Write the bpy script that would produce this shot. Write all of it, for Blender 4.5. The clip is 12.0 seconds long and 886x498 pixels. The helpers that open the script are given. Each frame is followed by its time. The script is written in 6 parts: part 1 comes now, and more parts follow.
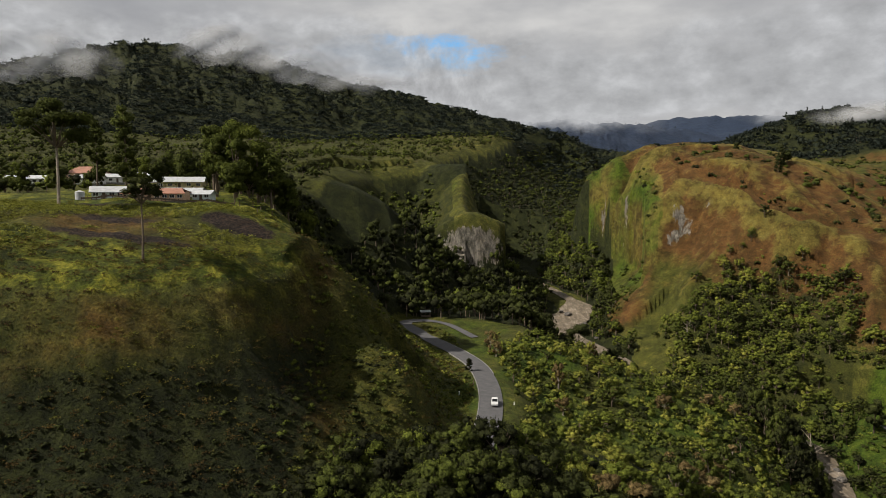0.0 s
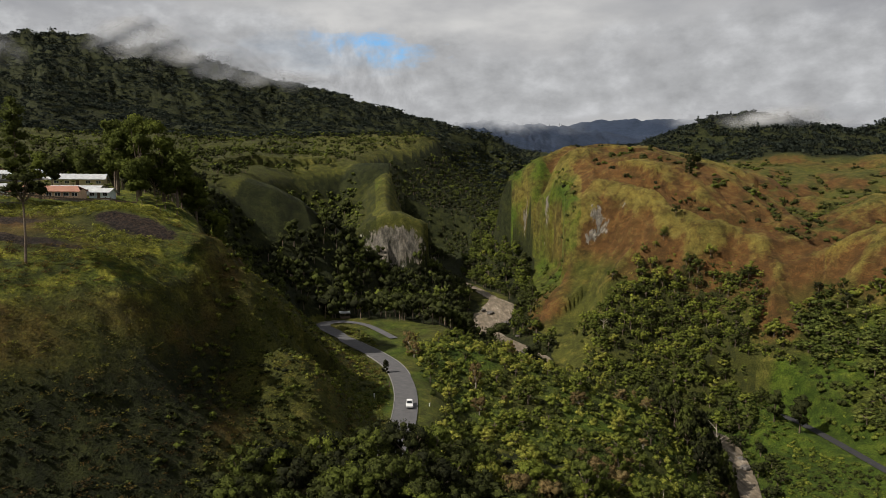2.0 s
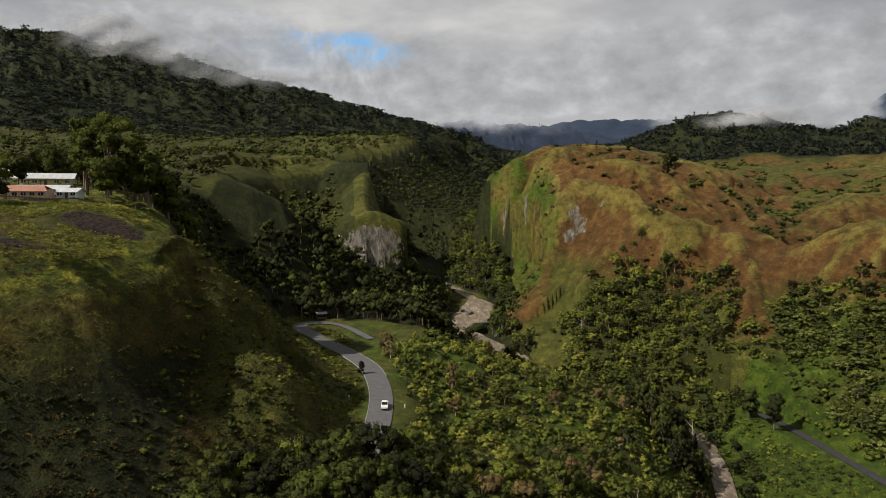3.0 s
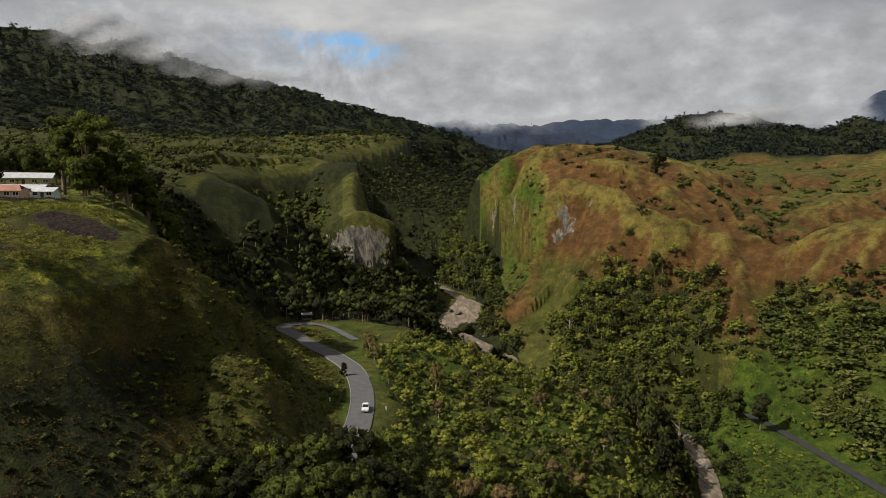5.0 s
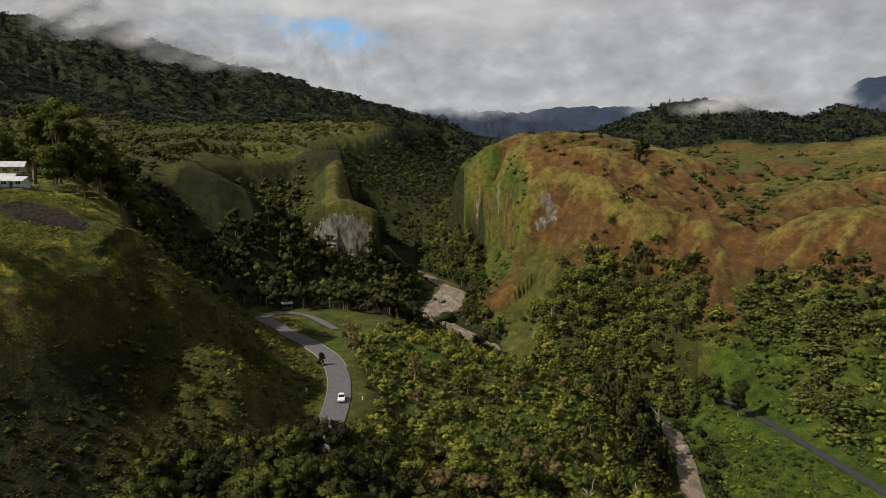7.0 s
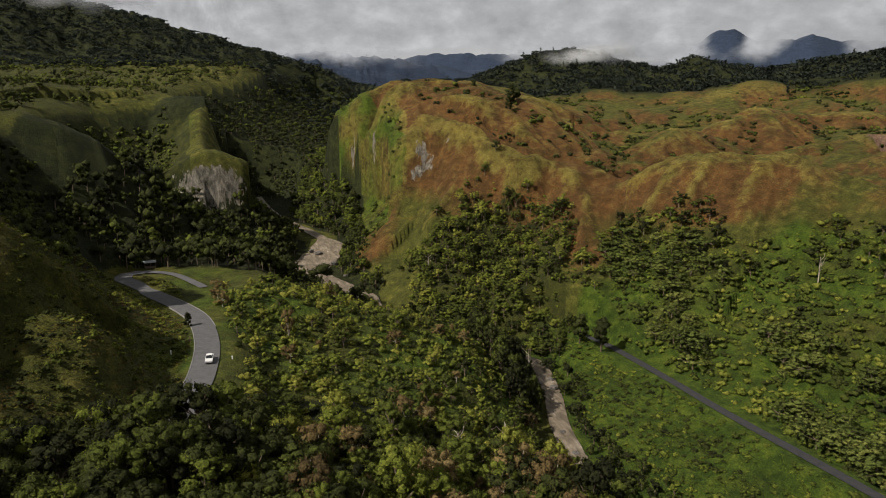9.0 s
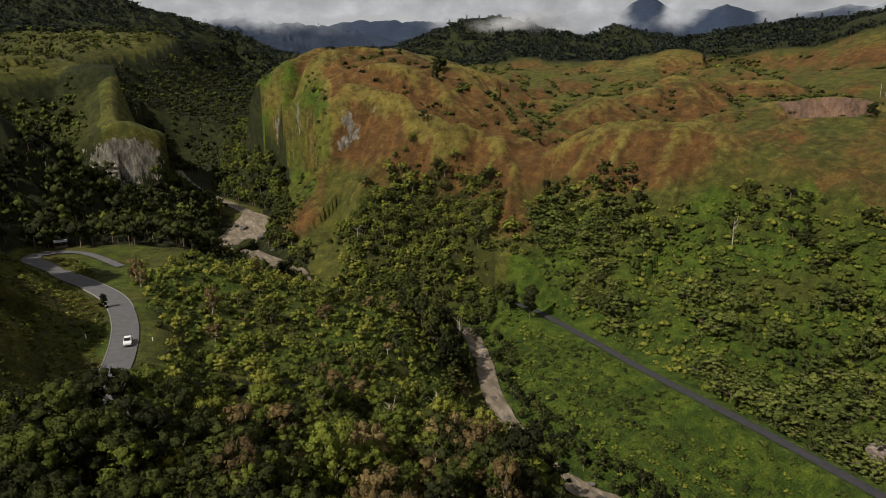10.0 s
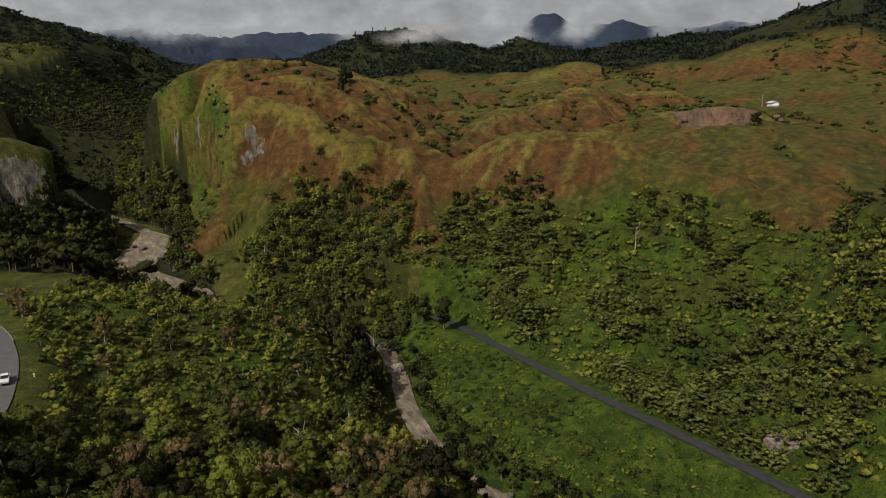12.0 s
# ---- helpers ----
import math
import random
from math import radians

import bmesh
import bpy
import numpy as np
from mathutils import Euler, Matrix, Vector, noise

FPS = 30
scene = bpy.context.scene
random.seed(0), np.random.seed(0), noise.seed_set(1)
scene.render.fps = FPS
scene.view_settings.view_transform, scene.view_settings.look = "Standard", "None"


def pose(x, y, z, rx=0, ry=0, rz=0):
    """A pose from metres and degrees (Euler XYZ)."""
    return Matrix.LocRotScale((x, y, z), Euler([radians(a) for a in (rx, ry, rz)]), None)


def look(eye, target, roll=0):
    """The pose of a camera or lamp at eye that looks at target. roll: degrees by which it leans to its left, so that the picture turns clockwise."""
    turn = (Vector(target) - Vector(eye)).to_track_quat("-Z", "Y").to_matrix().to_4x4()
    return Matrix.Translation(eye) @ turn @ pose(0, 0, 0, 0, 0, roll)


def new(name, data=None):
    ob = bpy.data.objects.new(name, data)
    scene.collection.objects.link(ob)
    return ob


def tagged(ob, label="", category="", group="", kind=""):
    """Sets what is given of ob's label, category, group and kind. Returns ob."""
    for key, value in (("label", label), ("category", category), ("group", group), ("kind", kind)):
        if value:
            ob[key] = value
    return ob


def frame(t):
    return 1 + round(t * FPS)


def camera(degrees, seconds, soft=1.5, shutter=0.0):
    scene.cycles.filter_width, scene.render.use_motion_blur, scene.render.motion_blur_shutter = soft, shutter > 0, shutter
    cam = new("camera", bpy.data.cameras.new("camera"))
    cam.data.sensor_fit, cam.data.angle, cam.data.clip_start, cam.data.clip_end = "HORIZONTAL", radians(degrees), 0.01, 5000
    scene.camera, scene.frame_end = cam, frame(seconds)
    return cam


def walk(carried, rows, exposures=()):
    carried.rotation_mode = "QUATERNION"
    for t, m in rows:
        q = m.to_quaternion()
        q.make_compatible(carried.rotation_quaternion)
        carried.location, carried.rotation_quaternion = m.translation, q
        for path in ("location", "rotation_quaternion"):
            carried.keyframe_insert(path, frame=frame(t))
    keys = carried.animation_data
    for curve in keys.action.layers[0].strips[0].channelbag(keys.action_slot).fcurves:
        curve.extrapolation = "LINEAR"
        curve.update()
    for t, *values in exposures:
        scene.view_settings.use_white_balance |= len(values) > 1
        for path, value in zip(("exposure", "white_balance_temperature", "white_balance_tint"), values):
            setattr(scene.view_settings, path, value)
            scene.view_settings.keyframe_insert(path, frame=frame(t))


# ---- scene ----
cam = camera(66.7, 12.0, soft=0.55)
# seconds, x, y, z, yaw, pitch, roll
ROWS = [
    (0, 0.000, -0.000, 80.000, -0.000, -4.950, -0.001),
    (0.5, 1.062, 0.594, 79.980, -0.035, -4.954, -0.075),
    (1, 2.111, 1.183, 79.967, -1.237, -4.961, -0.169),
    (1.5, 3.118, 1.751, 79.952, -3.809, -4.973, -0.227),
    (2, 4.072, 2.289, 79.927, -6.067, -4.982, -0.239),
    (2.5, 4.985, 2.803, 79.898, -7.354, -4.982, -0.237),
    (3, 5.870, 3.294, 79.869, -7.669, -4.992, -0.226),
    (5, 9.102, 4.855, 79.885, -8.272, -5.013, -0.252),
    (5.5, 9.910, 5.076, 79.937, -8.557, -5.088, -0.243),
    (6, 10.724, 5.267, 80.005, -8.828, -5.156, -0.226),
    (6.5, 11.542, 5.427, 80.099, -9.047, -5.235, -0.203),
    (8.5, 14.794, 5.434, 80.912, -14.924, -10.321, -0.136),
    (9, 15.496, 5.752, 80.950, -19.461, -10.422, -0.082),
    (9.5, 16.199, 6.135, 80.980, -22.757, -11.681, 0.020),
    (10, 16.909, 6.572, 81.010, -25.445, -12.956, 0.117),
    (10.5, 17.623, 7.052, 81.048, -27.444, -14.221, 0.234),
    (11, 18.353, 7.550, 81.084, -29.212, -13.974, 0.312),
    (11.5, 19.081, 8.048, 81.084, -31.055, -13.012, 0.397),
    (12, 19.809, 8.546, 81.075, -32.935, -12.021, 0.488),
]
walk(cam, [(t, pose(x, y, z, 90 + pitch, roll, yaw)) for t, x, y, z, yaw, pitch, roll in ROWS],
     exposures=[(0.0, 0.47), (6.5, 0.44), (9.0, 0.44), (10.5, 0.32), (12.0, 0.10)])

# ---- world and sun ----
SUN_DIR = Vector((-0.67, -0.20, 0.70)).normalized()
scene.view_settings.exposure = 0.5
world = bpy.data.worlds.new("sky")
scene.world = world
world.use_nodes = True


def node(tree, kind, x=None, **props):
    nd = tree.nodes.new(kind)
    for key, value in props.items():
        setattr(nd, key, value)
    return nd


def build_sky(tree):
    """A bright overcast with one torn gap of blue: clouds over a clear sky."""
    link = tree.links.new
    tree.nodes.clear()
    out = node(tree, "ShaderNodeOutputWorld")
    bg = node(tree, "ShaderNodeBackground")
    sky = node(tree, "ShaderNodeTexSky", sky_type="NISHITA", sun_disc=False)
    sky.sun_elevation = math.asin(SUN_DIR.z)
    sky.sun_rotation = math.atan2(SUN_DIR.x, SUN_DIR.y)
    clear = node(tree, "ShaderNodeMix", data_type="RGBA", blend_type="MULTIPLY")
    clear.inputs[0].default_value = 1.0
    clear.inputs[7].default_value = (0.085, 0.15, 0.19, 1)
    link(sky.outputs[0], clear.inputs[6])
    way = node(tree, "ShaderNodeTexCoord").outputs["Generated"]

    def cloud(scale, stretch, detail, rough, shift=0.0):
        mp = node(tree, "ShaderNodeMapping")
        mp.inputs["Scale"].default_value = (1, 1, stretch)
        mp.inputs["Location"].default_value = (shift, shift, 0)
        link(way, mp.inputs[0])
        n = node(tree, "ShaderNodeTexNoise")
        n.inputs["Scale"].default_value, n.inputs["Detail"].default_value, n.inputs["Roughness"].default_value = scale, detail, rough
        link(mp.outputs[0], n.inputs["Vector"])
        return n.outputs[0]

    def tones(fac, stops):
        r = node(tree, "ShaderNodeValToRGB")
        e = r.color_ramp.elements
        while len(e) < len(stops):
            e.new(0.5)
        for el, (p, c) in zip(e, stops):
            el.position, el.color = p, (*c, 1)
        link(fac, r.inputs[0])
        return r.outputs[0]

    def calc(op, a, b=0.0):
        m = node(tree, "ShaderNodeMath", operation=op)
        for k, v in enumerate((a, b)):
            if isinstance(v, (int, float)):
                m.inputs[k].default_value = v
            else:
                link(v, m.inputs[k])
        return m.outputs[0]
    soft = cloud(2.4, 3.0, 5, 0.55)
    lumps = cloud(7.0, 2.2, 8, 0.55, 3.1)
    k = calc("ADD", calc("MULTIPLY", soft, 0.74), calc("MULTIPLY", lumps, 0.26))
    grey = tones(k, [(0.34, (0.31, 0.315, 0.335)), (0.44, (0.385, 0.39, 0.405)), (0.53, (0.47, 0.47, 0.475)), (0.62, (0.62, 0.615, 0.605))])
    # the gap: an uneven ellipse about one way in the sky
    part = node(tree, "ShaderNodeSeparateXYZ")
    link(way, part.inputs[0])
    dx = calc("DIVIDE", calc("ADD", part.outputs[0], 0.060), 0.15)
    dz = calc("DIVIDE", calc("SUBTRACT", part.outputs[2], 0.190), 0.033)
    reach = calc("SQRT", calc("ADD", calc("MULTIPLY", dx, dx), calc("MULTIPLY", dz, dz)))
    ahead = calc("GREATER_THAN", part.outputs[1], 0.0)
    torn = calc("ADD", reach, calc("MULTIPLY", calc("SUBTRACT", cloud(14.0, 3.0, 6, 0.6, 1.7), 0.5), 2.2))
    gap = calc("MULTIPLY", calc("SUBTRACT", 1.0, tones(torn, [(0.45, (0, 0, 0)), (1.0, (1, 1, 1))])), ahead)
    mixed = node(tree, "ShaderNodeMix", data_type="RGBA")
    link(gap, mixed.inputs[0])
    link(grey, mixed.inputs[6])
    link(clear.outputs[2], mixed.inputs[7])
    link(mixed.outputs[2], bg.inputs[0])
    bg.inputs["Strength"].default_value = 0.73
    link(bg.outputs[0], out.inputs[0])


build_sky(world.node_tree)
sun = new("sun", bpy.data.lights.new("sun", "SUN"))
sun.data.energy = 4.9
sun.data.angle = radians(0.6)
sun.data.color = (1.0, 0.93, 0.82)
sun.matrix_world = look(SUN_DIR * 500, (0, 0, 0))


# ---- land forms ----
def nearest(X, Y, line):
    """Distance to a polyline and its height at the nearest point."""
    best = np.full(X.shape, 1e9)
    z = np.zeros(X.shape)
    for (ax, ay, az), (bx, by, bz) in zip(line[:-1], line[1:]):
        dx, dy = bx - ax, by - ay
        ll = dx * dx + dy * dy
        s = np.clip(((X - ax) * dx + (Y - ay) * dy) / ll, 0, 1)
        px, py = X - ax - s * dx, Y - ay - s * dy
        d = np.hypot(px, py)
        m = d < best - 1e-6
        best = np.where(m, d, best)
        z = np.where(m, az + s * (bz - az), z)
    return best, z


def level(X, Y, line, reach=14.0):
    """The height of a line, shared softly between its parts."""
    near, _ = nearest(X, Y, line)
    total, weight = np.zeros(X.shape), np.zeros(X.shape)
    for a, b in zip(line[:-1], line[1:]):
        d, z = nearest(X, Y, [a, b])
        k = np.exp(-(d - near) / reach)
        total, weight = total + k * z, weight + k
    return total / weight


def east_of(X, Y, line):
    """How far east a place lies of a line that runs north and south."""
    pts = sorted((p[1], p[0]) for p in line)
    return X - np.interp(Y, [p[0] for p in pts], [p[1] for p in pts])


def smax(a, b, k=5.0):
    h = np.clip(0.5 + 0.5 * (a - b) / k, 0, 1)
    return b + (a - b) * h + k * h * (1 - h)


def grain(X, Y, size, octaves=4, seed=0):
    """Value noise in -1..1, vectorised."""
    total, amp, norm = np.zeros(X.shape), 1.0, 0.0
    for o in range(octaves):
        x, y = X / size + 17.3 * seed + 5.1 * o, Y / size - 11.7 * seed + 3.7 * o
        ix, iy = np.floor(x), np.floor(y)
        fx, fy = x - ix, y - iy
        fx, fy = fx * fx * (3 - 2 * fx), fy * fy * (3 - 2 * fy)

        def h(i, j):
            v = np.sin((i * 127.1 + j * 311.7 + seed * 74.7)) * 43758.5453
            return v - np.floor(v)
        v = (h(ix, iy) * (1 - fx) + h(ix + 1, iy) * fx) * (1 - fy) + (h(ix, iy + 1) * (1 - fx) + h(ix + 1, iy + 1) * fx) * fy
        total += amp * (2 * v - 1)
        norm += amp
        amp *= 0.5
        size *= 0.5
    return total / norm


RIVER = [(60, 640, 16), (68, 560, 9), (92, 470, 2), (85, 444, -4), (71, 408, -8), (87, 362, -11), (96, 333, -14), (122, 300, -20),
         (152, 275, -26), (148, 245, -28), (136, 214, -30), (129, 186, -31), (128, 158, -32.5), (136, 136, -33), (152, 110, -34),
         (160, 60, -35), (150, -80, -38), (150, -900, -60)]
ROAD_A = [(4, 122, 22.5), (8, 146, 22.5), (12, 168, 22), (13.6, 193, 22), (11.4, 218, 22), (5.3, 237, 22), (-3, 255, 22), (-11.5, 276, 22),
          (-16.5, 287, 22), (-15.5, 295, 22), (-8, 297, 22), (2, 291, 21.5), (13, 271, 20)]
ROAD_B = [(168, 300, -18), (180, 282, -18.5), (185.5, 262, -18.5), (184.5, 215, -18.3), (183, 182, -18.3), (183, 132, -18.3), (182, 95, -18.5), (180, 40, -19), (176, -100, -20)]
WEST_RIM = [(-900, 60, 0), (-200, 112, 0), (-110, 122, 0), (-66, 130, 0), (-47, 142, 0), (-38, 162, 0), (-44, 190, 0), (-54, 222, 0), (-70, 268, 0), (-76, 325, 0),
            (-62, 368, 0), (-58, 388, 0), (-72, 430, 0), (-86, 500, 0), (-62, 560, 0), (-14, 590, 0), (4, 602, 0), (-14, 650, 0), (10, 730, 0), (58, 790, 0),
            (110, 915, 0), (130, 1000, 0), (120, 1150, 0), (300, 2200, 0), (300, 4000, 0)]
EAST_RIM = [(300, -900, 0), (320, 0, 0), (300, 120, 0), (311, 188, 0), (305, 245, 0), (285, 302, 0), (258, 319, 0), (228, 350, 0), (205, 375, 0), (180, 405, 0), (160, 450, 0),
            (145, 505, 0), (152, 560, 0), (190, 640, 0), (230, 800, 0), (300, 1000, 0), (500, 2200, 0), (500, 4000, 0)]
BALD_HILL = [(157, 449, 86), (160, 475, 101), (163, 495, 113), (172, 515, 117), (166, 560, 112), (230, 640, 115), (300, 700, 128)]
DOME_BACK = [(198, 468, 104), (215, 437, 95), (224, 410, 82), (236, 380, 62)]
BROWN_RIDGE = [(222, 342, 47), (218, 355, 54), (211, 366, 61), (193, 373, 65), (183, 392, 73), (177, 416, 83), (157, 449, 89)]
BROWN_SPUR = [(173, 398, 62), (162, 416, 52), (148, 430, 44), (138, 435, 37), (127, 430, 28), (116, 419, 18), (104, 404, 3)]
YELLOW_HILL = [(222, 342, 46), (243, 336, 51), (258, 319, 62), (274, 301, 67), (297, 273, 66), (308, 245, 56), (315, 217, 50), (315, 188, 41), (318, 120, 30)]
SHOULDER = [(-95, 384, 92), (-64, 366, 87), (-48, 368, 82), (-35, 372, 75), (-25, 378, 66)]
NOSE = [(18, 575, 101), (15, 540, 86), (14, 508, 71), (16, 480, 66)]
NOSE_BROW = [(-8, 474, 52), (2, 471, 59), (12, 470, 65), (24, 470, 66), (34, 472, 62), (44, 480, 57)]
NOSE_TOP = [(-16, 596, 101), (4, 580, 103), (19, 575, 103), (30, 575, 95), (40, 572, 82), (47, 568, 70)]
BLUFF = [(-72, 180, 76), (-57, 176, 75), (-44, 174, 71), (-36, 174, 68), (-31, 172, 61), (-26, 167, 53), (-20, 163, 42)]
DOME_WEST = [(166, 545, 116), (142, 541, 108), (126, 552, 95), (112, 540, 76), (102, 531, 57), (96, 521, 38), (92, 508, 18)]
FAR_WALL = [(32, 847, 142), (91, 942, 160), (144, 985, 172), (176, 981, 166), (196, 958, 142), (203, 930, 116)]
PASTURE = [(440, 302, 78), (467, 325, 81), (496, 300, 80), (530, 262, 82)]
BACK_MOUNTAIN = [(-2500, 900, 300), (-1500, 1250, 330), (-909, 1410, 349), (-820, 1460, 370), (-742, 1549, 413), (-700, 1568, 413), (-537, 1580, 400), (-394, 1575, 372),
                 (-186, 1570, 322), (-33, 1686, 292), (134, 1884, 282), (386, 2155, 296), (900, 2500, 300)]
EAST_MOUNTAIN = [(2600, -300, 420), (1400, 100, 330), (1000, 330, 240), (850, 430, 190), (850, 540, 165), (720, 700, 150), (548, 735, 146), (510, 880, 182), (640, 1000, 160), (900, 1500, 230), (1300, 2200, 300)]
BACK_RIDGE = [(267, 360, 57), (312, 377, 74), (359, 402, 80), (406, 412, 95), (430, 424, 95), (458, 410, 90), (488, 384, 92)]
BACK_SPUR = [(455, 421, 90), (444, 374, 77)]
QUARRY_RIDGE = [(366, 336, 66), (398, 320, 76), (420, 303, 78), (441, 285, 78), (454, 268, 73), (452, 230, 66)]
GREEN_RIDGE = [(248, 605, 120), (239, 524, 98), (285, 546, 104), (329, 545, 97), (348, 510, 79)]
RIGHT_SPUR = [(330, 150, 44), (262, 112, 46), (238, 98, 34), (226, 60, 36), (222, -40, 30)]
RIBS = [[(274, 301, 66), (252, 285, 50), (236, 268, 28), (224, 258, 8)], [(297, 273, 65), (276, 246, 44), (256, 226, 20)], [(308, 245, 55), (290, 215, 44), (268, 190, 22)],
        [(222, 342, 46), (206, 318, 24), (196, 296, 4), (188, 276, -14)], [(176, 405, 75), (160, 384, 46), (150, 364, 28)]]
FAR_RANGE = [(300, 3900, 430), (640, 3500, 440), (985, 3340, 410), (1322, 3220, 440), (1700, 3300, 430), (2300, 3000, 500), (2900, 2400, 470), (3300, 1800, 430), (3600, 900, 420)]

BLUE_PEAKS = [(10 + 3250 * math.sin(radians(a)), 3250 * math.cos(radians(a)), z) for a, z in
              ((34, 380), (38.5, 410), (39.9, 452), (41.0, 482), (42.1, 478), (43.2, 448), (44.8, 405), (46, 430), (47.2, 452), (49, 415), (53, 405), (58, 425), (63, 440), (70, 430))]


def quarry(X, Y):
    """Along the scarp and away behind it."""
    return (X - 420) * 0.73 - (Y - 296) * 0.68, (X - 420) * 0.68 + (Y - 296) * 0.73


def rills(X, Y, gx, gy, cell):
    """Gullies in -1..1 that run straight down a slope, about cell / 2 apart."""
    size = np.maximum(np.hypot(gx, gy), 1e-4)
    sx, sy = -gy / size, gx / size
    ix, iy = np.floor(X / cell), np.floor(Y / cell)
    c, s, total = np.zeros(X.shape), np.zeros(X.shape), np.zeros(X.shape)
    for i in (-1, 0, 1):
        for j in (-1, 0, 1):
            ax, ay = ix + i, iy + j
            u = np.sin(ax * 127.1 + ay * 311.7) * 43758.5453
            v = np.sin(ax * 269.5 + ay * 183.3) * 43758.5453
            px, py = X - (ax + u - np.floor(u)) * cell, Y - (ay + v - np.floor(v)) * cell
            w = np.exp(-2.2 * (px * px + py * py) / cell ** 2)
            turn = 2 * np.pi * 1.9 * (px * sx + py * sy) / cell
            c, s, total = c + w * np.cos(turn), s + w * np.sin(turn), total + w
    return c / np.maximum(np.hypot(c, s), 0.35 * total)


def land(X, Y):
    """The forms, worn by gullies that follow their slopes."""
    z, calm, r, dr = forms(X, Y)
    eps = 5.0
    gx, gy = (forms(X + eps, Y)[0] - z) / eps, (forms(X, Y + eps)[0] - z) / eps
    steep = np.clip(np.hypot(gx, gy) / 0.8, 0, 1) * calm
    wx, wy = X + 9 * grain(X, Y, 38, 3, 18), Y + 9 * grain(X, Y, 38, 3, 19)
    near, far = np.clip((1000 - r) / 400, 0, 1), np.clip((r - 1050) / 250, 0, 1) * np.clip((2200 - r) / 200, 0, 1)
    wet = np.clip((dr - 14) / 20, 0, 1)
    east = np.clip((X - 60) / 40, 0, 1)
    cut = (0.35 + 1.4 * east) * rills(wx, wy, gx, gy, 52) + (0.15 + 0.75 * east) * rills(wx, wy, gx, gy, 23) * np.clip(1.6 - r / 500, 0, 1) + (0.18 + 0.2 * east) * rills(X, Y, gx, gy, 10) * np.clip(1.4 - r / 330, 0, 1)
    z = z + steep * wet * near * cut
    z = z + far * np.clip(np.hypot(gx, gy) / 0.35, 0, 1) * calm * (7 * rills(wx, wy, gx, gy, 260) + 3 * rills(wx, wy, gx, gy, 110))
    # tussocks on the near slopes
    return z + calm * np.clip(1.4 - r / 420, 0, 1) * (0.55 * grain(X, Y, 5.5, 3, 5) + 0.35 * grain(X, Y, 2.0, 2, 6))


